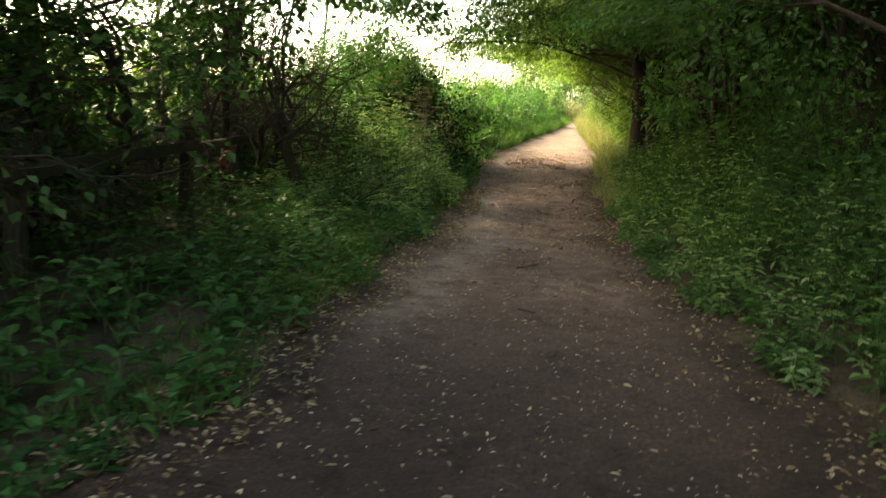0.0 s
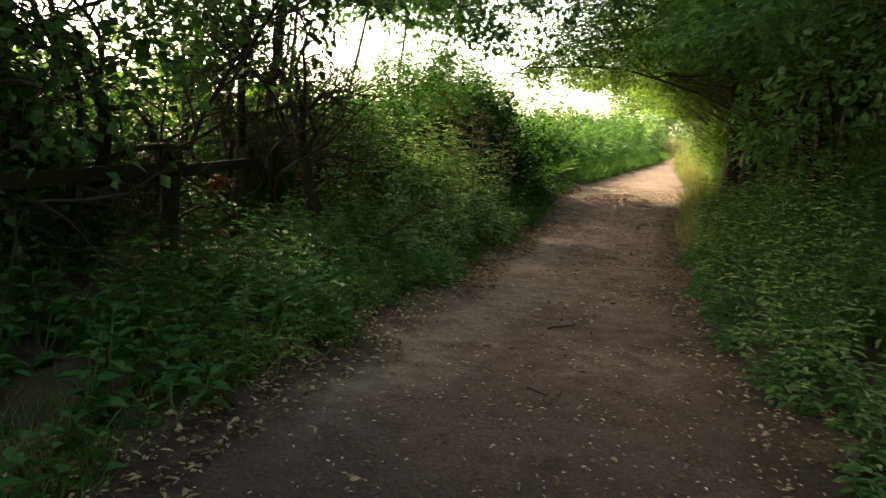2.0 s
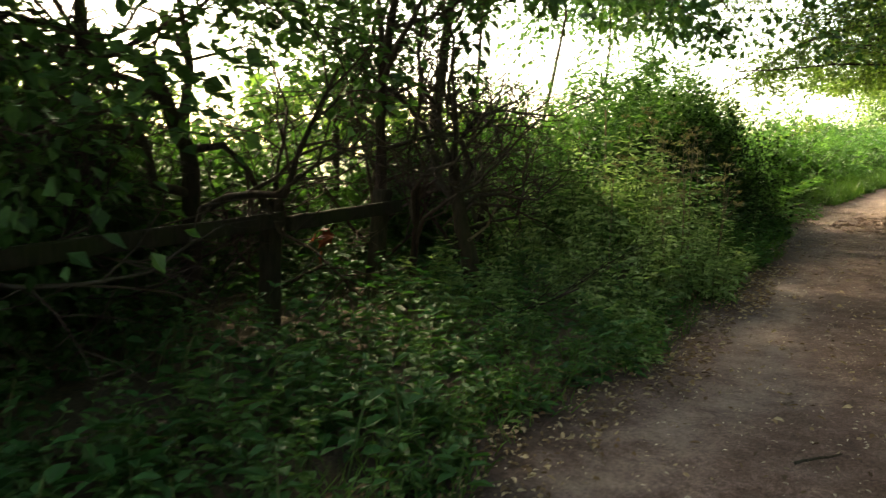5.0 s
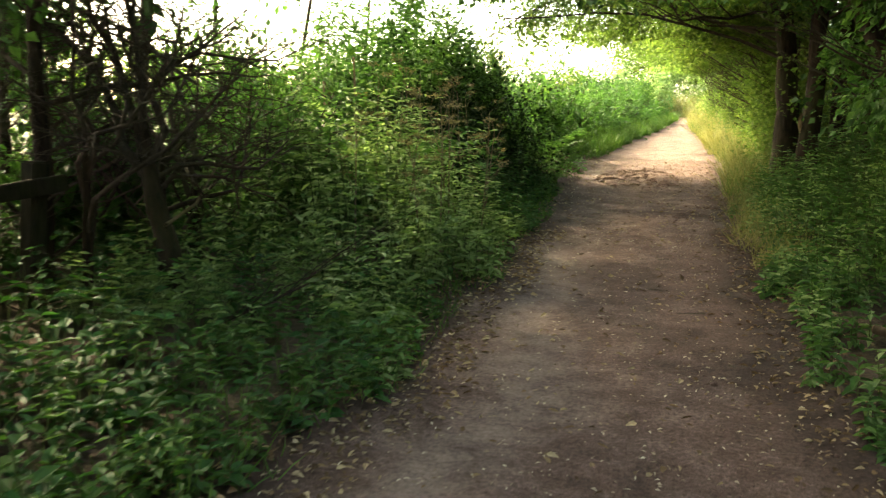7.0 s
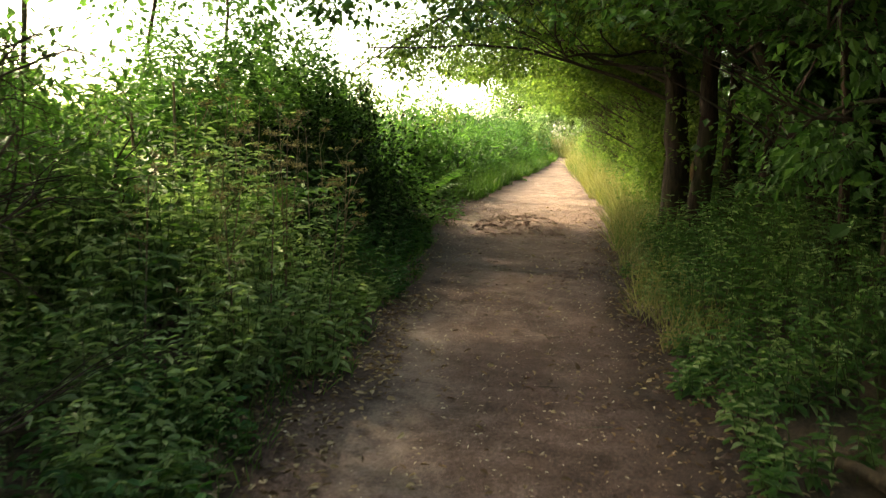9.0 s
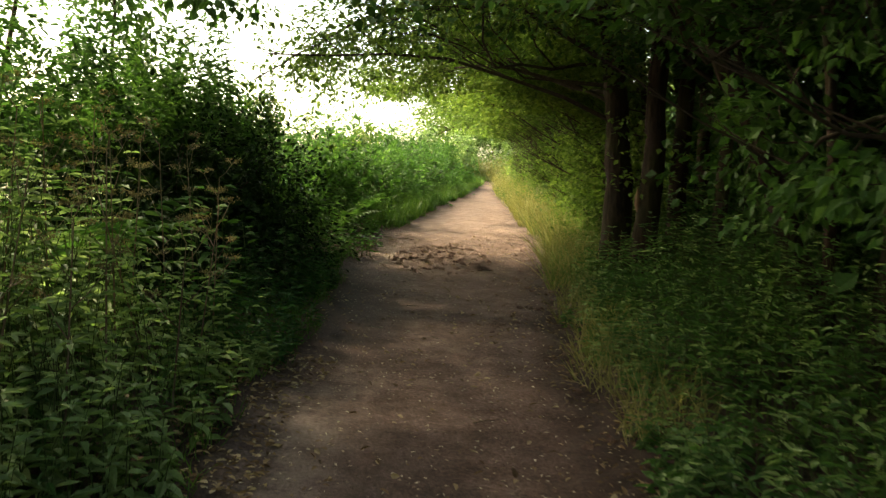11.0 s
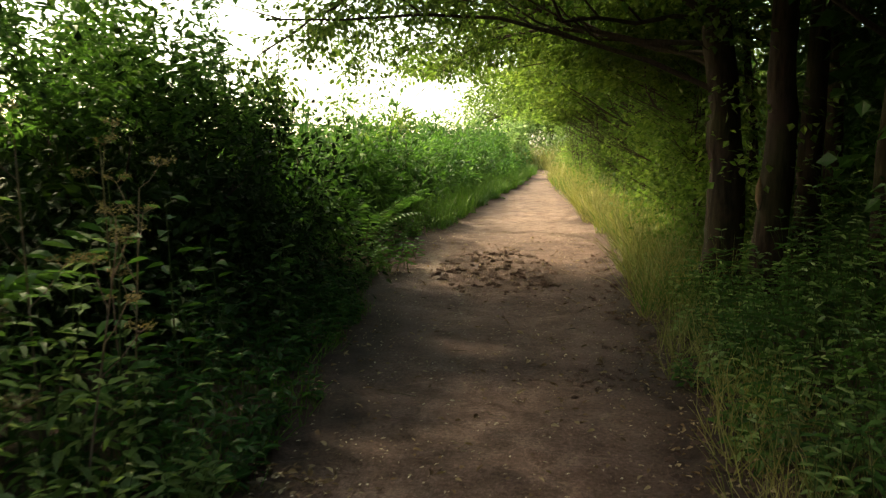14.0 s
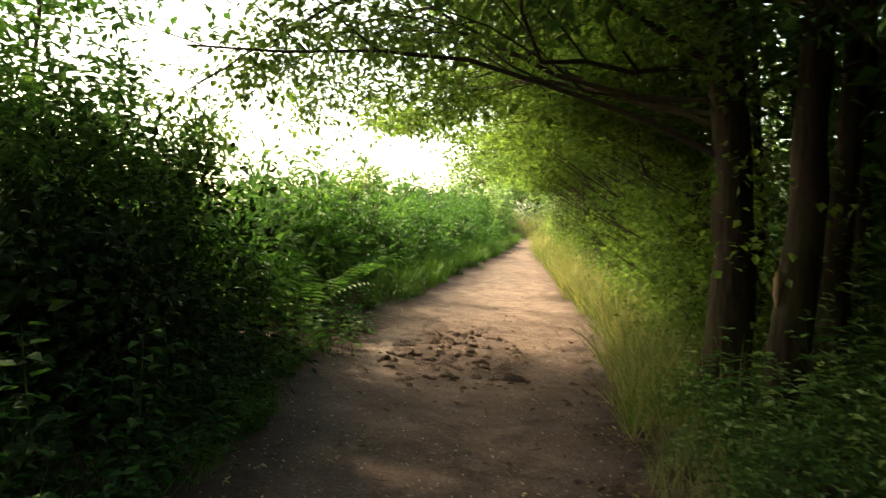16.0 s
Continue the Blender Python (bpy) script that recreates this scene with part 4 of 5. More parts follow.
for y in np.arange(-30, 130, 9.0):
    shrub(rng, "distant_hedge", "pale sunlit hedge far across the field", "hedge", (-46 + rng.uniform(-3, 3), y), (3.5, 6.0, rng.uniform(4.5, 7.0)), SUN_TONED, 5, 800, 0.8, 0.6, "kite", "distant hedge", hollow=0.3)

# a bough of large leaves that hangs over from the hedge side, high up
overhang = tree(rng, "overhanging_tree", "tall slim tree whose leafy boughs hang against the sky", (-5.0, 11.4), [(0.05, 0, 1.4), (0.2, 0.05, 2.8), (0.7, 0.1, 4.2), (1.2, 0.2, 5.2)], 0.07,
     [(0.62, (0.9, 0.6, 0.25), 3.0, 0.026), (0.66, (0.9, -0.3, 0.2), 2.6, 0.026), (0.72, (1.0, 0.5, 0.2), 3.2, 0.026)],
     SHADE_TONED, 6, reach=0.13, length=0.10, width=0.08, droop=0.5, lift=-0.18)
for points in ([(-4.75, 11.45, 3.4), (-4.3, 12.4, 3.9), (-3.4, 13.8, 3.8), (-2.7, 15.2, 3.3)], [(-4.75, 11.45, 3.2), (-4.0, 10.6, 3.5), (-3.2, 9.8, 3.2), (-2.5, 9.2, 2.9)],
               [(-4.7, 11.45, 3.6), (-4.2, 13.2, 4.2), (-4.0, 15.0, 4.1), (-3.8, 16.6, 3.6)]):
    bough(rng, overhang, points, 0.02, SHADE_TONED, per_tip=4, every=0.3, twig=0.6, length=0.10, width=0.08)


# ---- fence ----
rng = np.random.default_rng(14)
def timber(size, bevel, rough):
    bm = bmesh.new()
    bmesh.ops.create_cube(bm, size=1.0)
    bmesh.ops.scale(bm, vec=size, verts=bm.verts)
    bmesh.ops.bevel(bm, geom=bm.edges[:], offset=bevel, segments=2, affect='EDGES')
    long = max(range(3), key=lambda k: size[k])
    axis = [0, 0, 0]
    axis[long] = 1
    for k in range(1, 9):
        c = [0, 0, 0]
        c[long] = size[long] * (k / 9 - 0.5)
        bmesh.ops.bisect_plane(bm, geom=bm.verts[:] + bm.edges[:] + bm.faces[:], plane_co=c, plane_no=axis)
    for v in bm.verts:
        v.co += Vector([rough * noise.noise(v.co * 4 + Vector((k * 9, 0, 0))) for k in range(3)])
    me = bpy.data.meshes.new("timber")
    bm.to_mesh(me)
    bm.free()
    me.materials.append(OLD_TIMBER)
    return me


def fence_x(y):
    return -3.46 - 0.10 * (y - 6.07)


fence = thing("rail_fence", "old weathered timber post and rail fence in the undergrowth", "fence")
POSTS = (1.75, 4.6, 7.43, 8.75)
post_mesh = timber((0.11, 0.12, 1.40), 0.012, 0.015)
for y in POSTS:
    o = part("post", post_mesh, fence)
    o.matrix_basis = pose(fence_x(y) - 0.09, y, float(lie(fence_x(y), y)) + 0.33, rng.normal(0, 1.5), rng.normal(0, 1.5), rng.normal(0, 4))
for a, b in ((-1.3, 1.78), (1.82, 4.58), (4.64, 7.41), (7.47, 8.95)):
    for height in (0.90,):
        pa, pb = (Vector((fence_x(y) + 0.02, y, float(lie(fence_x(y), y)) + height + rng.normal(0, 0.012))) for y in (a, b))
        o = part("rail", timber((0.045, (pb - pa).length, 0.095), 0.007, 0.012), fence)
        o.matrix_basis = Matrix.Translation((pa + pb) / 2) @ (pb - pa).to_track_quat('Y', 'Z').to_matrix().to_4x4()

# ---- undergrowth ----
rng = np.random.default_rng(15)
def gaps(xy, d, keep=-0.12, scale=1.6):
    """Leaves bare places between clumps."""
    v = np.array([noise.noise(Vector((x * scale, y * scale, 7))) for x, y in xy])
    v[np.hypot(xy[:, 0] - 0.78, (xy[:, 1] - 9.85) * 0.8) < 0.26] = -9
    return xy[v > keep], d[v > keep]


stems, leaves = Tubes(), Leaves()
xy, d = scatter(rng, 1900, 1.0, 10.5, -1, 0.0, 3.7)
xy, d = gaps(xy, d)
# beside the elder bush the dark leaf colour stands in for its shade
low, far = scatter(rng, 330, 13.4, 18.8, -1, 0.0, 0.8)
herbs(stems, leaves, rng, low, (0.15 + 0.5 * far) * rng.uniform(0.6, 1.2, len(far)), 0.10, 6, 0.2, 0.5, 0.3)
herbs(stems, leaves, rng, xy, (0.13 + 0.20 * np.minimum(d, 1.2)) * rng.uniform(0.6, 1.3, len(d)), 0.105, 4, 0.25, 0.66, 0.2)
stuff("nettle_bed", leaves.mesh("nettle_bed", NETTLE, "ovate"), "low dark green broad-leaved plants covering the verge", "undergrowth")
stuff("nettle_stems", stems.mesh("nettle_stems", GREEN_STEM), "thin green stems of the verge plants", "undergrowth")

stems, leaves = Tubes(), Leaves()
xy, d = scatter(rng, 900, 8.6, 13.5, -1, 0.02, 2.0)
xy, d = gaps(xy, d, 0.02, 1.7)
tall = np.clip(0.25 + 1.0 * d, 0, 1.25) * np.clip((xy[:, 1] - 8.7) / 2.2, 0.25, 1) * rng.uniform(0.65, 1.15, len(d))
tall *= np.array([1 + 0.7 * noise.noise(Vector((x * 0.9, y * 0.9, 2))) for x, y in xy])
herbs(stems, leaves, rng, xy, tall, 0.115, 9, 0.16, 0.42, 0.3)
stuff("tall_nettles", leaves.mesh("tall_nettles", PALE_NETTLE, "ovate"), "tall pale green nettles in seed beside the path", "undergrowth")
stuff("tall_nettle_stems", stems.mesh("tall_nettle_stems", GREEN_STEM), "green stems of the tall nettles", "undergrowth")

stems, leaves = Tubes(), Leaves()
xy, d = scatter(rng, 1000, 18.6, 50, -1, 0.0, 1.0, 1.2)
herbs(stems, leaves, rng, xy, np.clip(0.15 + 0.7 * d, 0, 0.8) * rng.uniform(0.6, 1.2, len(d)), 0.10, 6, 0.18, 0.5, 0.3)
xy, d = scatter(rng, 420, 5.0, 10.2, -1, 0.05, 1.2)
herbs(stems, leaves, rng, xy, (0.16 + 0.16 * d) * rng.uniform(0.6, 1.2, len(d)), 0.085, 6, 0.2, 0.5, 0.3)
stuff("verge_plants", leaves.mesh("verge_plants", FRESH, "ovate"), "fresh green leafy plants at the foot of the hedge", "undergrowth")
stuff("verge_stems", stems.mesh("verge_stems", GREEN_STEM), "thin green stems at the foot of the hedge", "undergrowth")

# lighter and pale leaf colours here make up for light this bank lacks
stems, leaves = Tubes(), Leaves()
xy, d = scatter(rng, 2300, 1.0, 19, 1, -0.02, 1.7)
xy, d = gaps(xy, d, -0.22)
herbs(stems, leaves, rng, xy, np.clip(0.14 + 0.6 * d, 0, 1.15) * rng.uniform(0.55, 1.25, len(d)), 0.10, 7, 0.2, 0.5, 0.35)
pale, pale_stems = Leaves(), Tubes()
xy, d = scatter(rng, 1000, 1.0, 25, 1, 0.0, 1.5)
xy, d = gaps(xy, d, -0.3)
herbs(pale_stems, pale, rng, xy, np.clip(0.16 + 0.6 * d, 0, 1.15) * rng.uniform(0.6, 1.25, len(d)), 0.10, 7, 0.2, 0.45, 0.35)
stuff("pale_shade_plants", pale.mesh("pale_shade_plants", PALE_NETTLE, "ovate"), "paler green leafy plants under the trees", "undergrowth")
stuff("pale_shade_stems", pale_stems.mesh("pale_shade_stems", GREEN_STEM), "thin stems of the paler plants", "undergrowth")
stuff("shade_plants", leaves.mesh("shade_plants", FRESH, "ovate"), "dense green leafy plants under the trees", "undergrowth")
stuff("shade_stems", stems.mesh("shade_stems", GREEN_STEM), "thin green stems under the trees", "undergrowth")


def grass(name, label, places, height, mat, width=0.006, lean=0.3):
    n = len(places)
    lv = Leaves()
    z = land(places[:, 0], places[:, 1])
    d = np.column_stack([rng.normal(0, lean, n), rng.normal(0, lean, n), np.ones(n)])
    lv.add(np.column_stack([places, z - 0.01]), d, rng.normal(0, 1, (n, 3)), height * rng.uniform(0.55, 1.2, n), width)
    stuff(name, lv.mesh(name, mat, "blade"), label, "grass")


xy, d = scatter(rng, 4200, 18.2, 33, 1, -0.12, 0.75)
grass("dry_grass", "tall straw-coloured grass along the path edge", xy, 0.58, STRAW, 0.007, 0.5)
xy, d = scatter(rng, 1500, 12.5, 18.6, 1, -0.1, 0.45)
grass("shaded_grass", "thin olive dry grass at the shaded path edge", xy, 0.36, STRAW, 0.006, 0.5)
xy, d = scatter(rng, 3600, 19.0, 56, 1, -0.12, 0.8)
grass("seeding_grass", "pale seeding grass leaning over the sunny path edge", xy, 0.85, STRAW, 0.011, 0.5)
xy = np.column_stack([rng.uniform(-5, 4, 3000), rng.uniform(57, 61, 3000)])
grass("bleached_grass", "tall bleached grass where the path bends away", xy, 1.4, STRAW, 0.03, 0.4)
xy, d = scatter(rng, 3600, 17.5, 42, 1, -0.1, 1.0)
grass("green_grass", "tall green grass under the arching trees", xy, 0.5, GRASS, 0.008, 0.55)
xy, d = scatter(rng, 3500, 3, 20, -1, -0.05, 0.5)
grass("verge_grass", "short green grass at the path edge", xy, 0.2, GRASS, 0.006, 0.5)
xy, d = scatter(rng, 3000, 24, 52, -1, -0.05, 0.5)
grass("hedge_grass", "pale green grass at the foot of the hedge", xy, 0.55, GRASS, 0.012, 0.3)

# ---- what lies on the path ----
rng = np.random.default_rng(16)
lv = Leaves()
xy, d = scatter(rng, 3800, 1.2, 14, -1, -0.35, 0.35)
xy2, d2 = scatter(rng, 1800, 1.2, 18, 1, -0.3, 0.3)
y3 = rng.uniform(1.2, 24, 1500)
xy3 = np.column_stack([left_edge(y3) + (right_edge(y3) - left_edge(y3)) * rng.random(1500), y3])
xy = np.concatenate([xy, xy2, xy3])
n = len(xy)
lv.add(np.column_stack([xy, on_path(xy[:, 0], xy[:, 1]) + rng.uniform(0.006, 0.03, n)]), rng.normal(0, 1, (n, 3)) * np.array([1, 1, 0.18]), np.array([0, 0, 1.0]) + rng.normal(0, 0.35, (n, 3)),
       rng.uniform(0.02, 0.062, n), rng.uniform(0.012, 0.034, n))
stuff("leaf_litter", lv.mesh("leaf_litter", LITTER, "ovate"), "dry brown fallen leaves along the path", "fallen leaves")

lv = Leaves()
y3 = rng.uniform(1.0, 25, 6000)
xy = np.column_stack([left_edge(y3) + (right_edge(y3) - left_edge(y3)) * rng.random(6000), y3])
n = len(xy)
lv.add(np.column_stack([xy, on_path(xy[:, 0], xy[:, 1]) + 0.008]), rng.normal(0, 1, (n, 3)) * np.array([1, 1, 0.12]), np.array([0, 0, 1.0]) + rng.normal(0, 0.2, (n, 3)), rng.uniform(0.010, 0.036, n), rng.uniform(0.006, 0.016, n))
stuff("path_chips", lv.mesh("path_chips", CHIP, "kite"), "small pale chips and leaf scraps on the path", "scraps")


def lump(seed, stretch=(1, 1, 0.7), detail=2, rough=0.32):
    bm = bmesh.new()
    bmesh.ops.create_icosphere(bm, subdivisions=detail, radius=1.0)
    for v in bm.verts:
        k = 1 + rough * noise.noise(v.co * 1.3 + Vector((seed * 5.1, 0, 0))) * 1.6 + rough * 0.6 * noise.noise(v.co * 3.7 + Vector((0, seed * 3.3, 0)))
        v.co = Vector([v.co[i] * k * stretch[i] for i in range(3)])
    me = bpy.data.meshes.new("lump")
    bm.to_mesh(me)
    bm.free()
    me.materials.append(CLOD)
    return me


LUMPS = [lump(k, (1, rng.uniform(0.7, 1.0), rng.uniform(0.45, 0.75)), 2) for k in range(7)]


def clod(x, y, r, name="dirt_clod", label="rough clod of dry brown earth on the path", group="clods of earth"):
    o = new(name, LUMPS[rng.integers(0, len(LUMPS))])
    o.matrix_basis = pose(x, y, float(on_path(x, y)) - r * 0.05, rng.normal(0, 15), rng.normal(0, 15), rng.uniform(0, 360)) @ Matrix.Diagonal((r, r, r, 1))
    return tagged(o, label, "clod", group)


for k in range(170):
    a, r = rng.uniform(0, 2 * np.pi), rng.random() ** 0.6
    clod(-1.22 + math.cos(a) * r * 0.72, 20.5 + math.sin(a) * r * 1.75, rng.uniform(0.025, 0.075) * (1.15 - 0.4 * r))
for k in range(70):
    y = rng.uniform(16.5, 22.5)
    clod(float(right_edge(y)) - abs(rng.normal(0, 0.28)), y, rng.uniform(0.018, 0.05), label="small clod of dark earth at the muddy edge")
for k in range(26):
    clod(-0.23 + rng.normal(0, 0.14), 15.75 + rng.normal(0, 0.13), rng.uniform(0.012, 0.035), label="small crumb of trampled earth")
for k in range(60):
    y = rng.uniform(8.5, 16)
    clod(float(right_edge(y)) - abs(rng.normal(0.05, 0.22)), y, rng.uniform(0.012, 0.035), label="small clod of dark earth at the muddy edge")
for x, y, r in ((-2.45, 21.6, 0.13), (-2.7, 20.2, 0.15), (-2.62, 20.9, 0.09), (-2.9, 19.9, 0.12)):
    clod(x, y, r, label="dark lump of earth heaped at the path edge")
for k in range(9):
    clod(-0.62 + 0.30 * (k / 8 - 0.5) + rng.normal(0, 0.02), 19.5 + rng.normal(0, 0.04), rng.uniform(0.045, 0.085), label="crumbled lump of dark earth across the path")


def stick(name, label, a, b, r, mat, crook=0.03, raised=0.012):
    t = Tubes()
    w = np.linspace(0, 1, 7)
    pts = np.array([(a[0] + (b[0] - a[0]) * k, a[1] + (b[1] - a[1]) * k, 0) for k in w])
    pts[1:-1, :2] += rng.normal(0, crook * 0.4, (5, 2))
    pts[:, 2] = land(pts[:, 0], pts[:, 1]) + raised
    t.add(pts, r * np.linspace(1, 0.6, 7), 6)
    return tagged(new(name, t.mesh(name, mat)), label, "stick")


stick("fallen_stick", "short dark crooked stick lying on the path", (-0.55, 7.62), (-0.38, 7.88), 0.009, TWIG, 0.02)
stick("fallen_stick", "small dark stick lying on the path", (-0.42, 6.13), (-0.28, 6.06), 0.008, TWIG, 0.01)
stick("dry_stalk", "pale dry stalk lying at the path edge", (-1.52, 7.38), (-1.27, 7.05), 0.004, DRY_STEM, 0.02)
for k in range(26):
    y = rng.uniform(2, 20)
    x = float(left_edge(y)) + rng.random() * float(right_edge(y) - left_edge(y))
    a, ln = rng.uniform(0, 6.3), rng.uniform(0.06, 0.2)
    stick("fallen_twig", "thin brown twig lying on the path", (x, y), (x + ln * math.cos(a), y + ln * math.sin(a)), 0.004, DEADWOOD, 0.02, 0.008)


def log(a, b, r):
    ob = thing("broken_log", "short red-brown broken log among the plants", "log")
    t, e = Tubes(), Tubes()
    a, b = np.array(a), np.array(b)
    w = np.linspace(0, 1, 6)[:, None]
    pts = a + (b - a) * w + rng.normal(0, 0.008, (6, 3))
    t.add(pts, r * np.linspace(0.85, 1.05, 6), 10, 0.05, rng)
    part("bark", t.mesh("bark", LOG_BARK), ob)
    d = (b - a) / np.linalg.norm(b - a)
    for end, way, rr in ((pts[0], -d, 0.85), (pts[-1], d, 1.05)):
        e = Tubes()
        e.add([end - way * 0.004, end + way * 0.004, end + way * 0.012, end + way * 0.014], [r * rr * 0.98, r * rr * 0.97, r * rr * 0.5, 0.001], 10, 0.03, rng)
        part("cut_end", e.mesh("cut_end", SCAR), ob, "pale brown broken wood")


z = float(land(0.93, 10.2))
log((0.86, 10.3, z + 0.10), (1.14, 9.96, z + 0.05), 0.032)

# scar on the upright tree
sc = Tubes()
zz = float(land(1.27, 17.85))
sc.add([(1.17, 17.735, zz + 0.86), (1.165, 17.73, zz + 0.95), (1.165, 17.73, zz + 1.05), (1.17, 17.735, zz + 1.14)], [0.005, 0.03, 0.028, 0.004], 7)
part("bark_scar", sc.mesh("bark_scar", SCAR), scarred, "bare orange-brown wood")


# ---- plants that stand out one by one ----
rng = np.random.default_rng(17)
def nettle_proto(h, mat, size, pairs):
    """One tall nettle standing at the origin."""
    ob = thing("nettle", "tall nettle with drooping toothed leaves beside the path", "nettle", "tall nettles")
    t, lv = Tubes(), Leaves()
    bend = rng.normal(0, 0.13, 2)
    w = np.linspace(0, 1, 6)[:, None]
    line = np.concatenate([w * w * bend[0] * h, w * w * bend[1] * h, w * h - 0.03], 1)
    t.add(line, 0.0055 * (1.1 - 0.7 * w[:, 0]), 5)
    part("stem", t.mesh("stem", GREEN_STEM), ob)
    f = np.repeat(np.linspace(0.22, 1.0, pairs), 2)
    spin = rng.uniform(0, 6.3) + np.repeat(np.arange(pairs) * 1.57, 2) + np.tile([0, np.pi], pairs) + rng.normal(0, 0.25, 2 * pairs)
    place = np.stack([f * f * bend[0] * h, f * f * bend[1] * h, f * h], 1)
    ln = size * (1.25 - 0.65 * f) * rng.uniform(0.85, 1.15, 2 * pairs)
    lv.add(place, np.stack([np.cos(spin), np.sin(spin), 0.35 * f - 0.35 + rng.normal(0, 0.18, 2 * pairs)], 1), np.array([0, 0, 1.0]) + rng.normal(0, 0.2, (2 * pairs, 3)), ln, ln * 0.46)
    part("foliage", lv.mesh("foliage", mat, "ovate"), ob)
    return ob


PROTOS = [nettle_proto(h, PALE_NETTLE if k % 3 else FRESH, 0.13, 9) for k, h in enumerate((1.0, 1.2, 0.8, 1.35, 0.95, 1.1, 0.7, 1.25, 0.9, 1.05))]
xy, d = scatter(rng, 290, 9.0, 13.6, -1, 0.1, 1.8)
for k, ((x, y), far) in enumerate(zip(xy, d)):
    tall = min(1.0, 0.38 + 0.6 * far) * rng.uniform(0.8, 1.15) * min(1.0, max(0.22, (y - 8.9) / 1.9))
    m = pose(x, y, float(land(x, y)), rng.normal(0, 4), rng.normal(0, 4), rng.uniform(0, 360)) @ Matrix.Diagonal((tall, tall, tall, 1))
    if k < len(PROTOS):
        PROTOS[k].matrix_basis = m
    else:
        copy_thing(PROTOS[k % len(PROTOS)], m).scale = (tall, tall, tall)


def umbel_plant(x, y, h):
    """Dry hogweed or cow parsley: a stalk with branching seed heads."""
    ob = thing("cow_parsley", "dry brown cow parsley stalk with seed heads", "plant", "seed heads")
    t, lv = Tubes(), Leaves()
    z = float(land(x, y))
    top = np.array([x + rng.normal(0, 0.12), y + rng.normal(0, 0.12), z + h])
    base = np.array([x, y, z - 0.03])
    w = np.linspace(0, 1, 6)[:, None]
    t.add(base + (top - base) * w, np.linspace(0.007, 0.003, 6), 5)
    part("stalk", t.mesh("stalk", DRY_STEM), ob)
    for k in range(5):
        f = 0.55 + 0.45 * k / 4
        p = base + (top - base) * f
        a = rng.uniform(0, 6.3)
        q = p + np.array([math.cos(a) * 0.14, math.sin(a) * 0.14, 0.16]) * (0.6 if k == 4 else 1)
        s2, head = Tubes(), Leaves()
        s2.add([p, (p + q) / 2 + np.array([0, 0, -0.015]), q], [0.003, 0.0025, 0.002], 4)
        for j in range(9):
            b = rng.uniform(0, 6.3)
            e = q + np.array([math.cos(b), math.sin(b), 0.6]) * rng.uniform(0.03, 0.06)
            s2.add([q, e], [0.0015, 0.001], 3)
            m = 7
            head.add(np.repeat(e[None], m, 0) + rng.normal(0, 0.008, (m, 3)), rng.normal(0, 1, (m, 3)), rng.normal(0, 1, (m, 3)), 0.014, 0.009)
        br = part("side_stalk", s2.mesh("side_stalk", DRY_STEM), ob)
        tagged(part("umbel", head.mesh("umbel", SEED, "kite"), br), "dry brown seeds", kind="stuff")


def frond_plant(x, y, h, fronds=6, leaf=None):
    """Ferns and elder shoots: arching stalks with rows of leaflets."""
    ob = thing("fern", "green plant with arching feathery fronds", "plant", "ferns")
    z = float(land(x, y))
    for k in range(fronds):
        a = k * 6.283 / fronds + rng.normal(0, 0.4)
        w = np.linspace(0, 1, 16)
        ln = h * rng.uniform(0.8, 1.1)
        line = np.column_stack([x + np.cos(a) * ln * 0.75 * w ** 1.4, y + np.sin(a) * ln * 0.75 * w ** 1.4, z + ln * (1.05 * w - 0.45 * w ** 2.6)])
        t, lv = Tubes(), Leaves()
        t.add(line, np.linspace(0.005, 0.0015, 16), 4)
        d = np.gradient(line, axis=0)
        side = unit(np.cross(d, np.array([0, 0, 1.0])))
        for sgn in (-1, 1):
            i = np.arange(4, 16)
            size = 0.17 * h * np.sin(np.clip((w[i] - 0.15) / 0.9, 0, 1) * 2.6 + 0.35)
            lv.add(line[i], side[i] * sgn + unit(d[i]) * 0.45 - np.array([0, 0, 0.15]), np.tile([0, 0, 1.0], (12, 1)) + rng.normal(0, 0.15, (12, 3)), np.maximum(size, 0.03), np.maximum(size, 0.03) * 0.3)
        f = part("frond", t.mesh("frond", GREEN_STEM), ob)
        part("blade", lv.mesh("blade", leaf or FRESH, "ovate"), f)


def broad_plant(x, y, h, n=9, size=0.11, mat=None, name="dock_plant", label="young plant with broad oval green leaves"):
    ob = thing(name, label, "plant", "broad-leaved plants")
    z = float(land(x, y))
    t, lv = Tubes(), Leaves()
    top = np.array([x + rng.normal(0, 0.08), y + rng.normal(0, 0.08), z + h])
    base = np.array([x, y, z - 0.02])
    w = np.linspace(0, 1, 5)[:, None]
    t.add(base + (top - base) * w, np.linspace(0.006, 0.003, 5), 5)
    part("stalk", t.mesh("stalk", GREEN_STEM), ob)
    for k in range(n):
        f = 0.3 + 0.7 * k / (n - 1)
        a = k * 2.4 + rng.normal(0, 0.3)
        one = Leaves()
        s = size * (1.2 - 0.5 * f) * rng.uniform(0.85, 1.2)
        one.add((base + (top - base) * f)[None] + np.array([[math.cos(a), math.sin(a), 0.3]]) * 0.03, np.array([[math.cos(a), math.sin(a), 0.15 + rng.normal(0, 0.25)]]), np.array([[rng.normal(0, 0.2), rng.normal(0, 0.2), 1.0]]), s, s * 0.62)
        part("leaf", one.mesh("leaf", mat or NETTLE, "ovate"), ob)


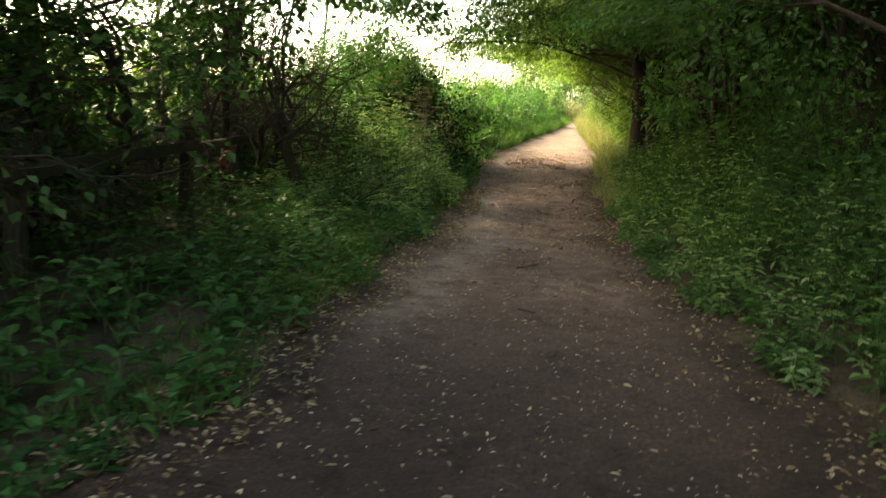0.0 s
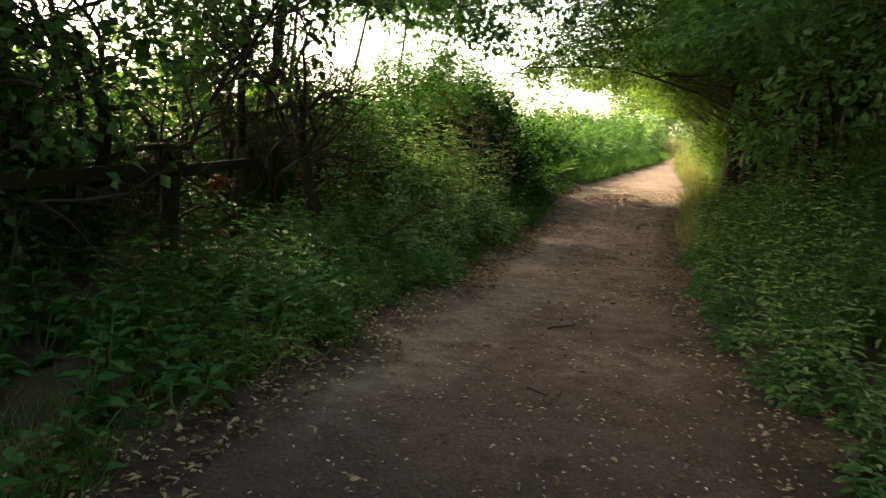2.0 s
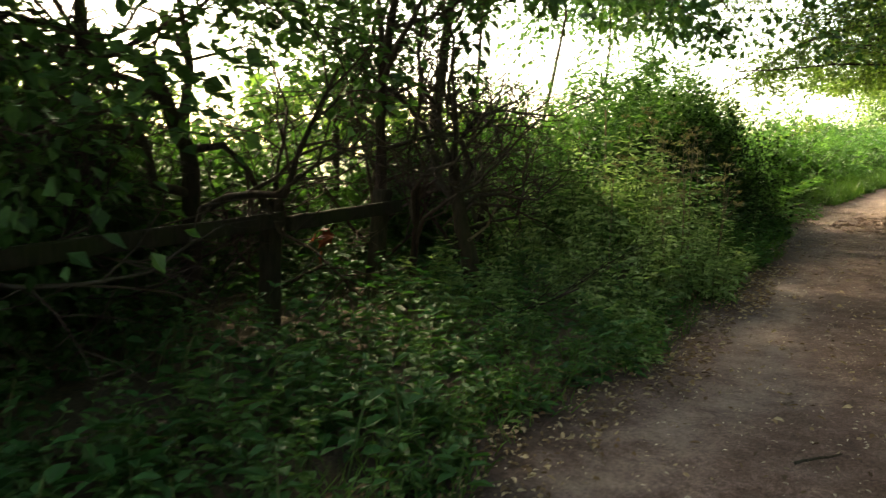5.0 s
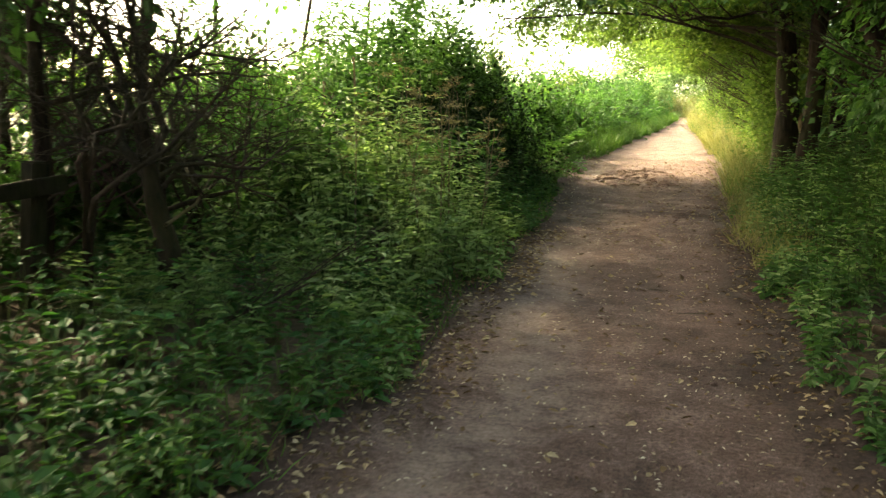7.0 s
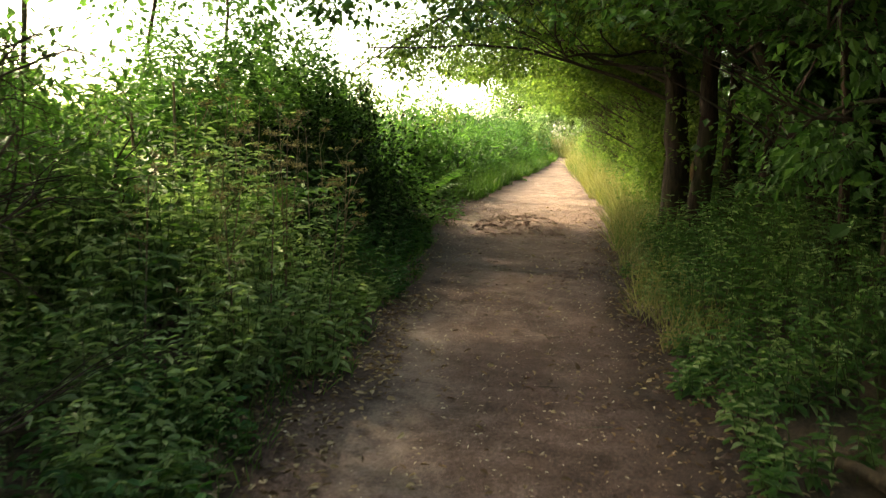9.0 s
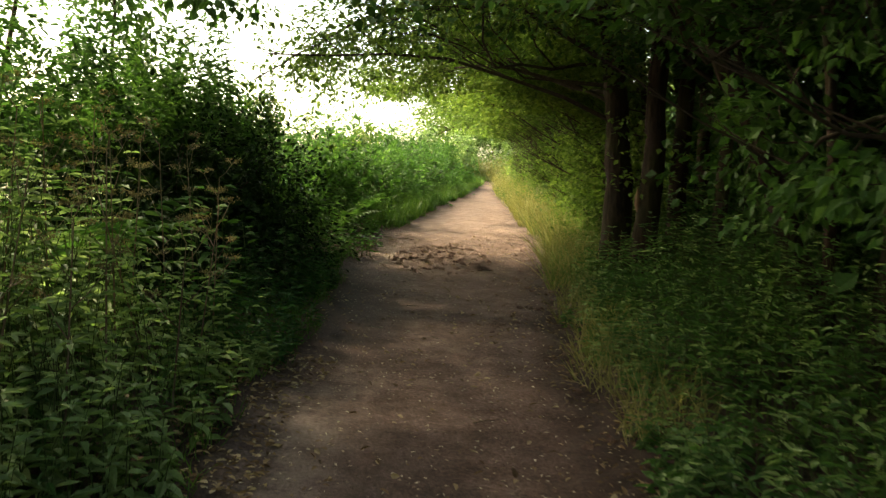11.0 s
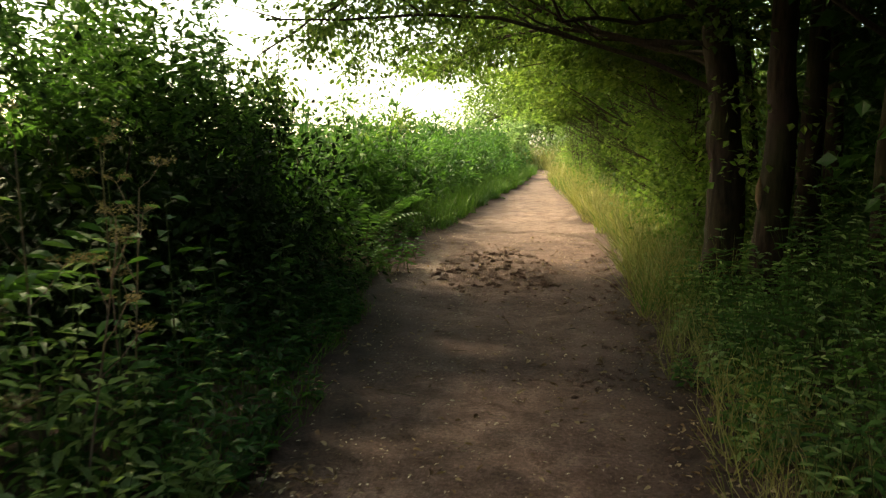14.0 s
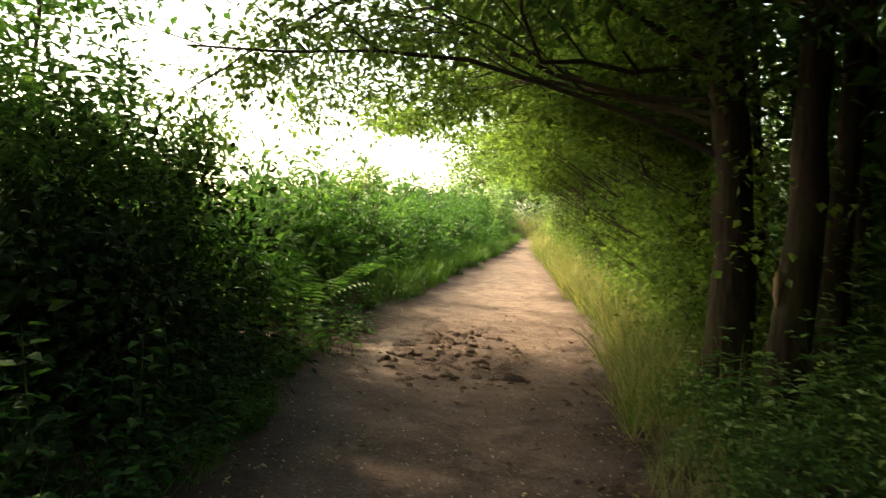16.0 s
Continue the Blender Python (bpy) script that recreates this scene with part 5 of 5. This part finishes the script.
for x, y, h in ((-2.25, 11.9, 1.35), (-2.4, 12.35, 1.45), (-2.55, 12.8, 1.4), (-2.3, 12.6, 1.25), (-2.15, 11.3, 1.1), (-2.7, 11.7, 1.5), (-2.5, 13.3, 1.4), (-2.25, 13.1, 1.05), (-2.8, 12.4, 1.55), (-2.1, 10.7, 1.0),
                (-2.45, 11.2, 1.25), (-2.9, 13.0, 1.55), (-2.6, 10.6, 1.1), (-2.35, 13.7, 1.2), (-2.05, 12.2, 0.95), (-2.95, 11.9, 1.45), (-2.6, 14.1, 1.35)):
    umbel_plant(x, y, h)
for x, y, h in ((-3.3, 13.3, 1.3), (-3.0, 12.9, 1.0), (-3.6, 12.2, 1.2), (-3.2, 11.4, 1.0), (-3.5, 13.9, 1.4), (-2.9, 20.9, 0.9), (-3.1, 22.6, 1.0), (-3.2, 24.3, 1.0)):
    frond_plant(x, y, h)
for k in range(60):
    y = rng.uniform(2.6, 7.0)
    x = float(left_edge(y)) - rng.uniform(0.02, 1.3)
    broad_plant(x, y, rng.uniform(0.18, 0.4), 8, 0.13, (FRESH, NETTLE, NETTLE)[k % 3])
for x, y, h in ((-2.55, 14.6, 1.08), (-2.45, 14.0, 1.0), (-2.5, 15.2, 0.8), (-2.35, 13.6, 1.0), (-2.6, 14.2, 1.2), (-2.4, 15.9, 0.7), (-2.55, 16.6, 0.7)):
    broad_plant(x, y, h, 14, 0.13, FRESH, "nettle_shoot", "tall green shoot with pairs of pointed leaves")
for k in range(14):
    broad_plant(-2.5 + rng.normal(0, 0.16), 20.6 + rng.normal(0, 0.7), rng.uniform(0.12, 0.3), 7, 0.10, FRESH)
for x, y, h in ((-3.5, 12.78, 1.62), (-3.7, 12.5, 1.4)):
    t = Tubes()
    z = float(land(x, y))
    t.add([(x, y, z - 0.05), (x + 0.02, y, z + h * 0.5), (x - 0.02, y + 0.02, z + h)], [0.016, 0.014, 0.010], 6)
    tagged(new("bare_stake", t.mesh("bare_stake", DRY_STEM)), "thin pale dead stem standing in the hedge", "stem")
t = Tubes()
t.add([(-3.24, 9.2, 0.62 + 0.45), (-3.35, 9.7, 1.15), (-3.53, 10.27, 1.38)], [0.014, 0.011, 0.007], 6)
tagged(new("broken_branch", t.mesh("broken_branch", DRY_STEM)), "pale broken branch leaning in the dead tree", "branch")
one = Leaves()
c = np.array([-3.3, 7.5, float(lie(-3.3, 7.5)) + 0.80])
one.add(c + rng.normal(0, 0.035, (7, 3)), rng.normal(0, 1, (7, 3)), rng.normal(0, 1, (7, 3)), 0.09, 0.07)
tagged(new("red_leaves", one.mesh("red_leaves", RUST_LEAF, "lobed")), "small spray of rust-red leaves by the fence", "leaves")
